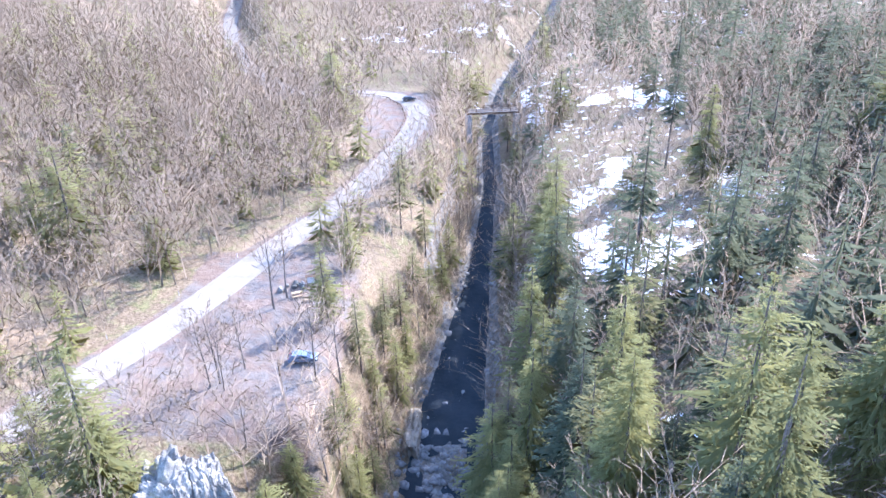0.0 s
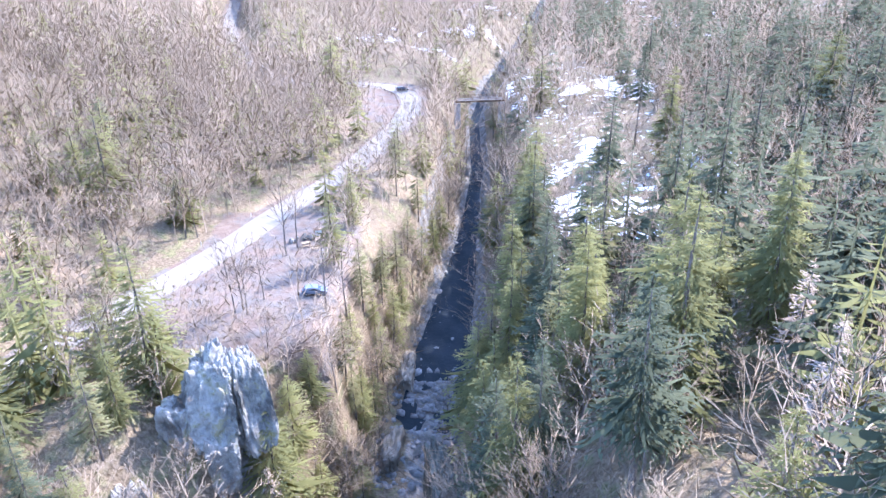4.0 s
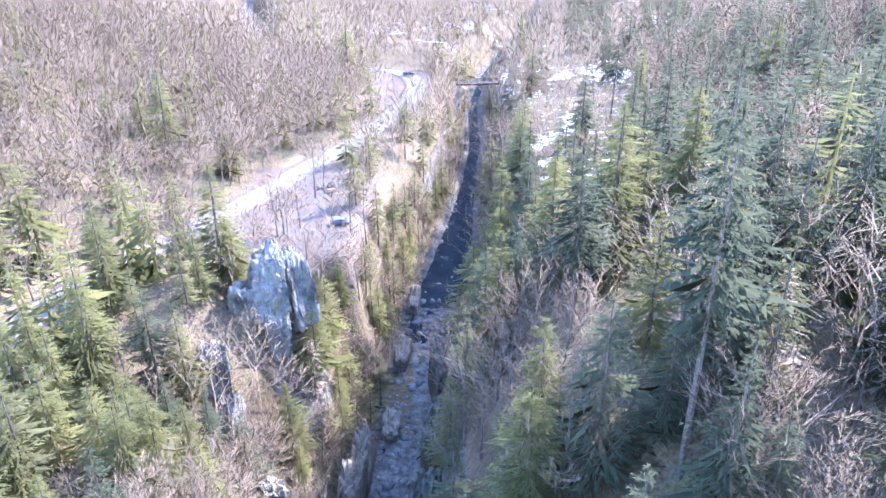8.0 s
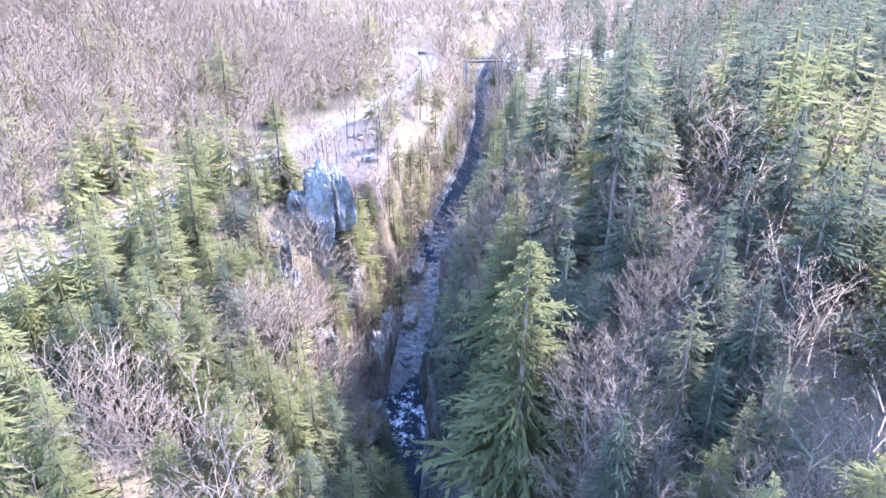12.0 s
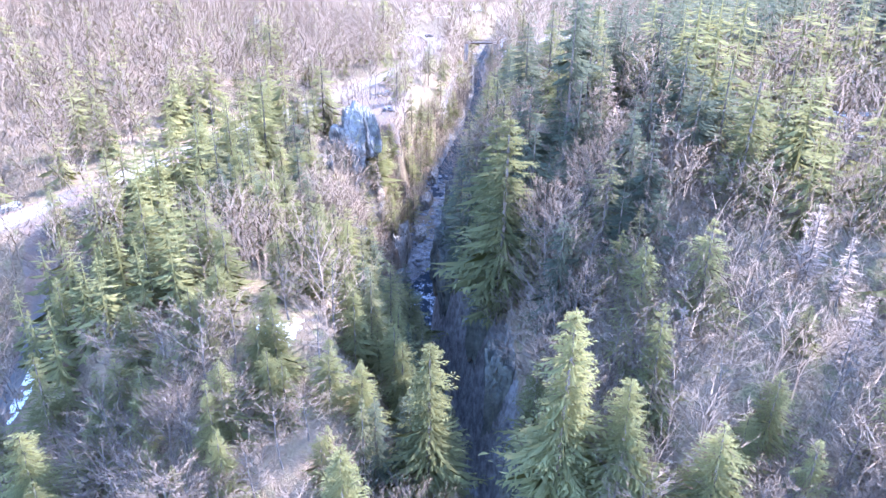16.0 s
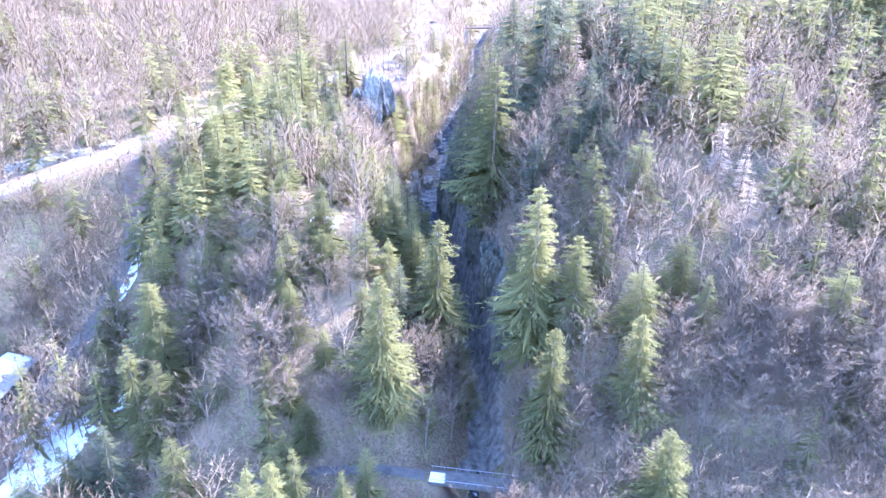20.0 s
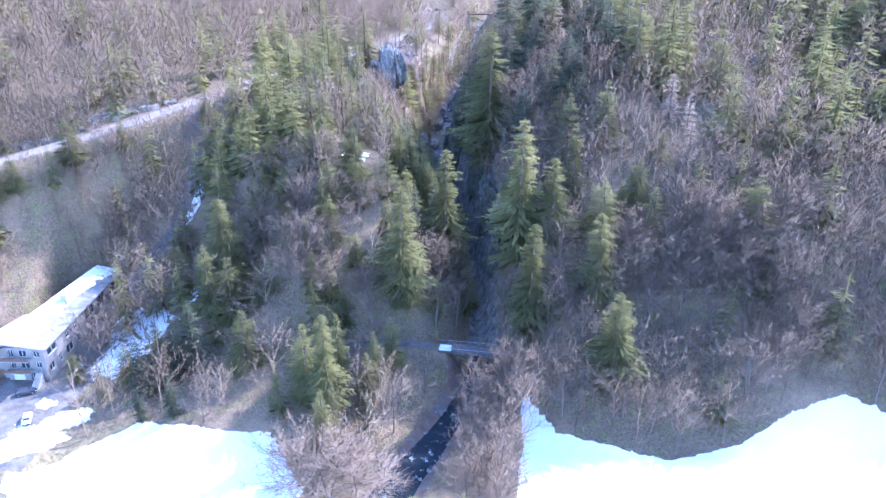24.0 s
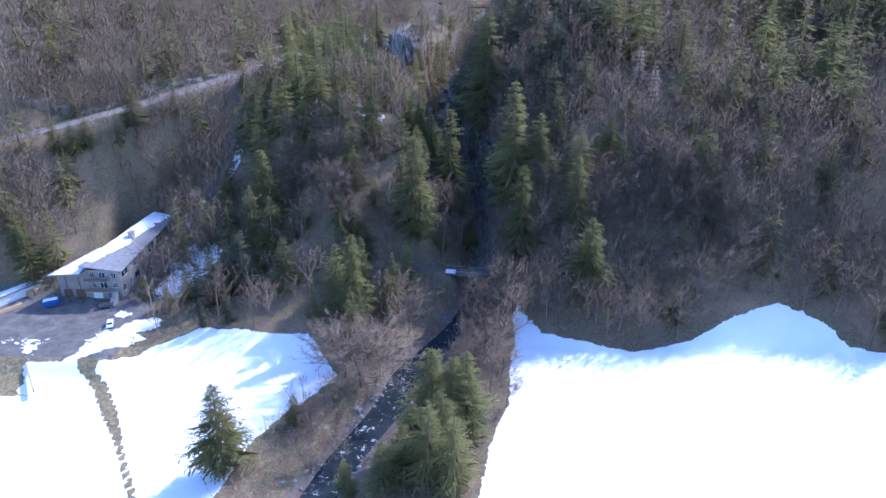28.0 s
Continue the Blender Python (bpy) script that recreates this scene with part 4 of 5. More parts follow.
def joined_wood(name, templates, places, mat, label, category):
    """Many trees in one mesh, from low-detail patterns."""
    r = np.random.RandomState(5)
    vs, tris, base, ways = [], [], 0, []
    feet = land([p[0] for p in places], [p[1] for p in places])
    for k, (x, y, h, wide) in enumerate(places):
        v, f, o = templates[k % len(templates)]
        a = r.uniform(0, 6.28)
        ca, sa = math.cos(a) * h * wide, math.sin(a) * h * wide
        z = feet[k]
        vs.append(np.stack([v[:, 0] * ca - v[:, 1] * sa + x, v[:, 0] * sa + v[:, 1] * ca + y, v[:, 2] * h + z - 0.2], -1))
        tris.append(f + base)
        if o is not None:
            ways.append(np.stack([o[:, 0] * math.cos(a) - o[:, 1] * math.sin(a), o[:, 0] * math.sin(a) + o[:, 1] * math.cos(a), o[:, 2]], -1))
        base += len(v)
    co, tr = np.concatenate(vs), np.concatenate(tris)
    me = bpy.data.meshes.new(name)
    me.vertices.add(len(co))
    me.vertices.foreach_set("co", co.reshape(-1))
    me.loops.add(tr.size)
    me.loops.foreach_set("vertex_index", tr.reshape(-1).astype(np.int32))
    me.polygons.add(len(tr))
    me.polygons.foreach_set("loop_start", np.arange(0, tr.size, 3, dtype=np.int32))
    me.materials.append(mat)
    me.update()
    if ways:
        me.normals_split_custom_set_from_vertices(np.concatenate(ways).tolist())
    return tagged(new(name, me), label, category, kind="stuff")


def pattern(t, c, up=0.27):
    """Trunk and crown as one triangle array."""
    v = np.array([tuple(p) for p in t.v + c.v], float)
    f = []
    for face in t.f + [tuple(i + len(t.v) for i in q) for q in face_out(c.v, c.f, up)]:
        f += [face[:3]] if len(face) == 3 else [(face[0], face[1], face[2]), (face[0], face[2], face[3])]
    return v, np.array(f, int), outward(v, up)


far_con = [pattern(*spruce_meshes(120 + k, 20, 6, 5, SPRUCE, 1.0, 0.06, True)) for k in range(5)]
mid_bare = [pattern(*bare_meshes(140 + k, 14, 5, 6, 0.5, 0.2, 1.35, True), 0.7) for k in range(6)]
far_bare = [pattern(*bare_meshes(150 + k, 9, 3, 4, 0.5, 0.2, 1.7, True), 0.7) for k in range(5)]
bush = [pattern(Geo(), bare_meshes(160 + k, 6, 3, 2, 0.8, 0.06, 3.4, True)[1]) for k in range(4)]
conifers = [(x, y, conifer_height(x, y, q), 0.95 + 0.4 * w) for x, y, c, q, w, z in rest_c]
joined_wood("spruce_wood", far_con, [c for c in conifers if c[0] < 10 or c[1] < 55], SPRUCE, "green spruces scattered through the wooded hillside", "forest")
# same patterns as above, with the hillside's shade painted into the needles
joined_wood("dark_spruce_wood", far_con, [c for c in conifers if c[0] >= 10 and c[1] >= 55], SPRUCE_DARK_SHADED, "spruces crowding the steep hillside, shade painted into their needle colour", "forest")
near_b = [(x, y, 10 + 8 * q, 0.9 + 0.35 * w) for x, y, c, q, w, z in rest_b if abs(x) < 150 and y < 230]
far_b = [(x, y, 11 + 8 * q, 1.0 + 0.4 * w) for x, y, c, q, w, z in rest_b if not (abs(x) < 150 and y < 230)]
for k in range(150):
    x, y = rnd.uniform(-150, -82), rnd.uniform(-58, 2)
    if not bool(open_ground(np.array([x]), np.array([y]))[0]):
        near_b.append((x, y, rnd.uniform(6, 11), 1.0))
for k in range(90):
    x, y = rnd.uniform(-130, -90), rnd.uniform(-27, -8)
    if float(near_line(np.array(x), np.array(y), ROAD)[0]) > 5.5 and float(near_line(np.array(x), np.array(y), TRACK)[0]) > 2.5:
        near_b.append((x, y, rnd.uniform(5, 10), 1.0))
joined_wood("leafless_wood", mid_bare, near_b, TWIG, "leafless brown-grey broadleaf wood on the hillsides", "forest")
joined_wood("distant_leafless_wood", far_bare, far_b, TWIG, "distant leafless wood filling the valley", "forest")
bx, by = np.random.uniform(-170, 140, 5600), np.random.uniform(-150, 270, 5600)
brush = [(x, y, rnd.uniform(1.5, 4.5), 1.0) for x, y, no in zip(bx, by, open_ground(bx, by)) if not no]
for k in range(620):
    x, y = rnd.uniform(-150, -80), rnd.uniform(-62, 4)
    if not bool(open_ground(np.array([x]), np.array([y]))[0]):
        brush.append((x, y, rnd.uniform(2.0, 6.0), 1.0))
for k in range(420):
    y = rnd.uniform(62, 215)
    brush.append((float(river_x(y)) - float(half_width(y)) - rnd.uniform(-0.3, 6.5), y, rnd.uniform(2.0, 5.5), 1.1))
for k in range(420):
    y = rnd.uniform(-145, -70)
    side = rnd.choice((-1, 1))
    x = float(river_x(y)) + side * rnd.uniform(9, 23 if side < 0 else 27)
    if float(field_mask(np.array(x), np.array(y))) < 0.2:
        brush.append((x, y, rnd.uniform(1.5, 4.0), 1.2))
joined_wood("brushwood", bush, brush, DRY, "dry brown brushwood and saplings under the trees", "undergrowth")


# ---- rock faces and boulders ----
def limestone():
    m = Mat("limestone", 0.9, 0.2)
    big, fine = m.noise(0.25, 8, m.pos(), 0.7), m.noise(1.6, 8, m.pos(), 0.7)
    c = m.ramp(big, (0.36, (0.085, 0.078, 0.067)), (0.46, (0.19, 0.175, 0.15)), (0.56, (0.31, 0.285, 0.245)), (0.75, (0.42, 0.388, 0.338)))
    c = m.mix(step(m, fine, 0.63, 0.04), c, (0.16, 0.15, 0.13))
    c = m.mix(step(m, m.noise(0.5, 4, m.pos()), 0.62, 0.05), c, (0.24, 0.21, 0.12))
    m.color(c).bump(m.math("ADD", big, m.math("MULTIPLY", fine, 0.4)), 0.9, 0.6)
    return m.m


LIMESTONE = limestone()
TAN = plain("tan_rock", (0.27, 0.235, 0.185), 0.95, 0.1, wear=0.5, scale=0.5, bump=0.8)
# darker rock for the gorge walls, their shade painted into the colour
SHADED_ROCK = plain("shaded_rock", (0.15, 0.15, 0.12), 0.95, 0.1, wear=0.6, scale=0.6, bump=0.8)


def ridge(p):
    return 1 - 2 * abs(noise.noise(p))


def rock_mesh(seed, sub=4, crack=0.16, mat=None):
    """A rugged block of half-size 1 with broken faces, upright cracks and ledges."""
    bm = bmesh.new()
    bmesh.ops.create_icosphere(bm, subdivisions=sub, radius=1.0)
    o = Vector((seed * 7.3, seed * 3.1, seed * 1.7))
    for v in bm.verts:
        p = v.co.copy()
        q = Vector((max(-0.8, min(0.8, p.x * 1.2)), max(-0.8, min(0.8, p.y * 1.2)), max(-0.9, min(0.9, p.z * 1.15))))
        tall = Vector((p.x * 2.6, p.y * 2.6, p.z * 1.1))
        near = noise.voronoi(tall * 0.8 + o)[0]
        block = noise.voronoi(p * 2.9 + o)[0]
        d = 0.24 * noise.noise(p * 1.3 + o) + crack * 0.6 * ridge(tall + o) + 0.3 * min(0.5, near[1] - near[0]) + 0.2 * min(0.4, block[1] - block[0]) + 0.05 * ridge(p * 7 + o) + 0.03 * noise.noise(p * 17 + o) - 0.12
        v.co = q * (1 + d)
    me = bpy.data.meshes.new("rock")
    bm.to_mesh(me)
    bm.free()
    me.materials.append(mat or LIMESTONE)
    return me


def cliff(name, x, y, z, sx, sy, sz, rz, seed, label, category="cliff", mat=None):
    ob = tagged(new(name, rock_mesh(seed, 6 if sz > 6 and mat is None else 5 if sz > 4 else 4, 0.16, mat)), label, category)
    ob.matrix_world = Matrix.LocRotScale((x, y, z), Euler((-0.3 if mat is None and sz > 5 else 0, 0, rz)), Vector((sx, sy, sz)))
    return ob


KNOB = "weathered pale limestone crag with dark cracks"
for k, (x, y, z, sx, sy, sz, rz) in enumerate([(-32.8, 79, 41.2, 3.5, 4.0, 6.6, 0.2), (-29.0, 80.5, 40.2, 2.3, 3.2, 6.6, 0.6), (-36.4, 77, 38.2, 2.4, 3.2, 4.6, -0.3), (-31.6, 75.4, 34.2, 2.2, 2.2, 4.2, 0.4),
                                               (-38.9, 64.5, 31, 2.3, 3.0, 6.6, 0.3), (-36.6, 60.5, 26, 2.0, 2.4, 5.6, -0.2), (-28.2, 52, 19, 2.0, 2.8, 4.6, 0.5)]):
    cliff("limestone_crag", x, y, z, sx, sy, sz, rz, k + 1, KNOB)
for k, (x, y, z, sy, sz) in enumerate([(-19.4, 66, 7, 5.5, 9), (-18.6, 74, 9, 5.0, 8), (-15.6, 86, 7.5, 5, 5.5), (-14.9, 106, 10, 5, 6), (-13.6, 128, 12, 6, 5.5)]):
    cliff("gorge_wall_rock", x + (1.0 if y > 80 else 0), y, z - (2.5 if y > 80 else 1), 1.9, sy, sz * (0.62 if y > 80 else 0.85), 0.1 * (k % 3 - 1), 20 + k, "steep pale rock wall dropping into the river", mat=TAN)
# inner gorge walls, in the rock colour darkened for shade
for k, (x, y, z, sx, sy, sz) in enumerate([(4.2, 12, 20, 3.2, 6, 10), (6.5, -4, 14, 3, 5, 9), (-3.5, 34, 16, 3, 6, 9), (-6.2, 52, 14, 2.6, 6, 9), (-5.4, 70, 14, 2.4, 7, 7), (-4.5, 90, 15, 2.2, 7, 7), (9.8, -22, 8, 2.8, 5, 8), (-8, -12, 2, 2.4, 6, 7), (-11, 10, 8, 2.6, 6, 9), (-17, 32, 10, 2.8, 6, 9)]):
    cliff("gorge_wall_rock", x, y, z, sx, sy, sz, 0.2 * (k % 3 - 1), 40 + k, "grey rock wall of the gorge, coloured darker for shade", mat=SHADED_ROCK)
# rock cut above the road
for k in range(11):
    x, y = -146 + 5.4 * k, -20.5 + (2.2 * k if k < 5 else 11 + 4.3 * (k - 5))
    u = 0.6 + 0.55 * ((k * 37) % 10) / 10
    cliff("roadside_rock", x - 3.2, y + 5.6, float(land(x - 3.2, y + 5.6)) - 0.5, 4.2 * u, 2.0 * u, 2.7 * u, 0.5 + 0.1 * (k % 3), 60 + k, "broken grey rock cutting above the road", "rock")

def stone_pattern(seed):
    """A broken angular stone of half-size 1, low-sided."""
    r = random.Random(seed)
    bm = bmesh.new()
    bmesh.ops.create_icosphere(bm, subdivisions=1, radius=1.0)
    for v in bm.verts:
        v.co = v.co * r.uniform(0.6, 1.35)
    v = np.array([p.co[:] for p in bm.verts]) * np.array((1.0, r.uniform(0.55, 0.9), r.uniform(0.45, 0.75)))
    f = np.array([[q.index for q in p.verts] for p in bm.faces])
    bm.free()
    return v, f, None


stones = []
for k in range(420):
    y = rnd.choice((rnd.uniform(-150, -60), rnd.uniform(40, 150)))
    side = rnd.choice((-1, 1))
    x = float(river_x(y)) + side * abs(rnd.gauss(0.85, 0.3)) * float(half_width(y))
    stones.append((x, y, rnd.uniform(0.12, 0.3) if rnd.random() < 0.7 else rnd.uniform(0.3, 0.75), 1.2))
for k in range(800):
    y = rnd.uniform(-146, -86)
    x = float(river_x(y)) + (rnd.gauss(-5.0, 1.8) if rnd.random() < 0.8 else rnd.gauss(4.5, 1.2))
    stones.append((x, y, rnd.uniform(0.12, 0.34) if rnd.random() < 0.85 else rnd.uniform(0.4, 0.9), 1.2))
for k in range(2600):
    y = rnd.uniform(62, 132) if k % 5 else rnd.uniform(132, 200)
    x = float(river_x(y)) + rnd.uniform(-1.0, 1.0) * (float(half_width(y)) + 0.6)
    stones.append((x, y, rnd.uniform(0.15, 0.45) if rnd.random() < 0.8 else rnd.uniform(0.5, 1.2), 1.2))
for k in range(380):
    y = rnd.choice((rnd.uniform(-146, -58), rnd.uniform(45, 160)))
    x = float(river_x(y)) + rnd.uniform(-0.8, 0.8) * float(half_width(y))
    stones.append((x, y, rnd.uniform(0.5, 0.95), 0.8))
joined_wood("river_boulder_bed", [stone_pattern(90 + k) for k in range(7)], stones, plain("river_stone", (0.27, 0.26, 0.245), 0.85, 0.2, wear=0.6), "broken grey boulders and rubble along the river's edges", "boulders")


# windthrown trunks on the sunlit slope
def fallen_trunks():
    r = random.Random(11)
    g = Geo().tube([(-0.5, 0, 0), (0.0, 0.01, 0.0), (0.5, 0, 0)], [0.016, 0.012, 0.004], 6)
    me = make_mesh("fallen_trunk", g.v, g.f, plain("bleached_wood", (0.42, 0.38, 0.33), 0.9, 0.1, wear=0.3))
    for k in range(46):
        x, y = 68 + r.gauss(0, 6), 40 + r.gauss(0, 9)
        ln, a = r.uniform(7, 14), r.gauss(radians(68), 0.25)
        dx, dy = math.cos(a) * ln / 2, math.sin(a) * ln / 2
        z0, z1 = float(land(x - dx, y - dy)), float(land(x + dx, y + dy))
        ob = tagged(new("fallen_trunk", me), "bleached fallen trunk lying on the leaf litter", "log", "fallen trunks on the slope")
        ob.matrix_world = Matrix.LocRotScale((x, y, (z0 + z1) / 2 + 0.45), Euler((0, -math.atan2(z1 - z0, ln), a)), Vector((ln, ln, ln)))


fallen_trunks()


# ---- small helpers for built things ----
def solid(name, boxes, material, parent, label="", bevel=0.0):
    """Boxes (x0, y0, z0, x1, y1, z1) as one mesh part."""
    g = Geo()
    for b in boxes:
        g.box(*b)
    me = make_mesh(name, g.v, g.f, material)
    if bevel:
        bm = bmesh.new()
        bm.from_mesh(me)
        bmesh.ops.bevel(bm, geom=bm.edges[:], offset=bevel, segments=1, affect="EDGES")
        bm.to_mesh(me)
        bm.free()
    return part(name, me, parent, label)


def rod(name, pts, radius, material, parent, sides=6, label=""):
    return part(name, make_mesh(name, *(lambda g: (g.v, g.f))(Geo().tube(pts, [radius] * len(pts), sides)), material), parent, label)


GLASS = Mat("window_glass", 0.05, 0.6).color((0.03, 0.04, 0.05)).m
PLASTER = plain("grey_plaster", (0.27, 0.25, 0.225), 0.9, 0.15, wear=0.18, scale=0.5)
TRIMW = plain("white_frame", (0.70, 0.70, 0.68), 0.6, 0.3, wear=0.1)
BROWN = plain("brown_wood", (0.17, 0.11, 0.07), 0.8, 0.2, wear=0.35)
TIN = plain("grey_roof_sheet", (0.27, 0.26, 0.25), 0.6, 0.3, wear=0.3, scale=0.8)
CONCRETE = plain("concrete", (0.36, 0.35, 0.33), 0.95, 0.1, wear=0.25, scale=0.7)
SNOW = plain("roof_snow", (0.84, 0.86, 0.88), 0.8, 0.2, wear=0.06, scale=0.4)
RUBBER = plain("tyre_rubber", (0.025, 0.025, 0.027), 0.9, 0.2, wear=0.2)
STEEL = plain("grey_steel", (0.45, 0.46, 0.47), 0.4, 0.5, 0.8, wear=0.2)
LAMP = plain("lamp_glass", (0.75, 0.75, 0.72), 0.2, 0.6, wear=0.05)
TAIL = plain("red_lamp_glass", (0.35, 0.02, 0.02), 0.25, 0.5, wear=0.1)
PALE_WOOD = plain("pale_timber", (0.48, 0.35, 0.20), 0.8, 0.2, wear=0.35)
OLD_WOOD = plain("old_grey_timber", (0.13, 0.115, 0.10), 0.9, 0.1, wear=0.4)
BLUE = plain("blue_tarpaulin", (0.03, 0.08, 0.28), 0.5, 0.4, wear=0.3)


def holed_wall(name, parent, origin, along, width, height, holes, thick, material):
    """An upright wall from origin along a unit vector, its outer face on the left of -normal, with holes (u0, v0, u1, v1) right through."""
    g = Geo()
    o, a, up = Vector(origin), Vector(along), Vector((0, 0, 1))
    inn = up.cross(a) * thick
    us = sorted({0.0, width, *[h[0] for h in holes], *[h[2] for h in holes]})
    vs = sorted({0.0, height, *[h[1] for h in holes], *[h[3] for h in holes]})
    for u0, u1 in zip(us, us[1:]):
        for v0, v1 in zip(vs, vs[1:]):
            if any(h[0] <= u0 and u1 <= h[2] and h[1] <= v0 and v1 <= h[3] for h in holes):
                continue
            for d in (Vector(), inn):
                g.quad(*[tuple(o + a * u + up * v + d) for u, v in ((u0, v0), (u1, v0), (u1, v1), (u0, v1))])
    for h in list(holes) + [(0, 0, width, height)]:
        c = [o + a * u + up * v for u, v in ((h[0], h[1]), (h[2], h[1]), (h[2], h[3]), (h[0], h[3]))]
        for p, q in zip(c, c[1:] + c[:1]):
            g.quad(tuple(p), tuple(q), tuple(q + inn), tuple(p + inn))
    return part(name, make_mesh(name, g.v, g.f, material), parent)


def window_at(parent, origin, along, h, name="window"):
    o, a, up = Vector(origin), Vector(along), Vector((0, 0, 1))
    inn = up.cross(a)
    u0, v0, u1, v1 = h

    def bar(p, q, r, s, d0, d1):
        g = Geo()
        cs = [o + a * u + up * v for u, v in ((p, q), (r, q), (r, s), (p, s))]
        fr, bk = [c + inn * d0 for c in cs], [c + inn * d1 for c in cs]
        g.quad(*map(tuple, fr))
        g.quad(*map(tuple, bk))
        for i in range(4):
            g.quad(tuple(fr[i]), tuple(fr[(i + 1) % 4]), tuple(bk[(i + 1) % 4]), tuple(bk[i]))
        return g
    f = Geo()
    mid = (u0 + u1) / 2
    for b in ((u0, v0, u0 + 0.09, v1), (u1 - 0.09, v0, u1, v1), (u0 + 0.09, v0, u1 - 0.09, v0 + 0.09), (u0 + 0.09, v1 - 0.09, u1 - 0.09, v1), (mid - 0.05, v0 + 0.09, mid + 0.05, v1 - 0.09)):
        q = bar(*b, 0.10, 0.17)
        n = len(f.v)
        f.v += q.v
        f.f += [tuple(i + n for i in k) for k in q.f]
    w = part(name, make_mesh("window_frame", f.v, f.f, TRIMW), parent, "white-framed two-part window")
    for p, q in ((u0 + 0.09, mid - 0.05), (mid + 0.05, u1 - 0.09)):
        g = bar(p, v0 + 0.09, q, v1 - 0.09, 0.12, 0.14)
        part("pane", make_mesh("pane", g.v, g.f, GLASS), w)
    g = bar(u0 - 0.08, v0 - 0.08, u1 + 0.08, v0 - 0.01, -0.10, 0.09)
    part("sill", make_mesh("sill", g.v, g.f, CONCRETE), w)
    return w


def roof_slab(name, parent, corners, thick, material, label=""):
    g = Geo()
    top = [Vector(c) for c in corners]
    bot = [c - Vector((0, 0, thick)) for c in top]
    g.quad(*map(tuple, top))
    g.quad(*map(tuple, reversed(bot)))
    for i in range(4):
        g.quad(tuple(top[i]), tuple(bot[i]), tuple(bot[(i + 1) % 4]), tuple(top[(i + 1) % 4]))
    return part(name, make_mesh(name, g.v, g.f, material), parent, label)


def snow_blanket(name, parent, c00, c10, c11, c01, seed, ragged, thick=0.22, label="old snow lying on the roof"):
    """A snow layer over the sloping quad; its c10-c11 side is ragged."""
    r = random.Random(seed)
    n, m = 30, 8
    a, b, c, d = map(Vector, (c00, c10, c11, c01))
    g = Geo()
    reach = [1 - ragged * abs(noise.noise(Vector((i * 0.23 + seed, seed, 0)))) - ragged * 0.4 * r.random() for i in range(n + 1)]
    for i in range(n + 1):
        s = i / n
        p, q = a.lerp(d, s), b.lerp(c, s)
        for j in range(m + 1):
            t = j / m * reach[i]
            edge = min(1.0, 4 * (1 - j / m), 8 * s + 0.3, 8 * (1 - s) + 0.3)
            g.v.append(tuple(p.lerp(q, t) + Vector((0, 0, 0.015 + thick * edge))))
    for i in range(n):
        for j in range(m):
            k = i * (m + 1) + j
            g.f.append((k, k + 1, k + m + 2, k + m + 1))
    me = make_mesh(name, g.v, g.f, SNOW)
    for f in me.polygons:
        f.use_smooth = True
    return part(name, me, parent, label)


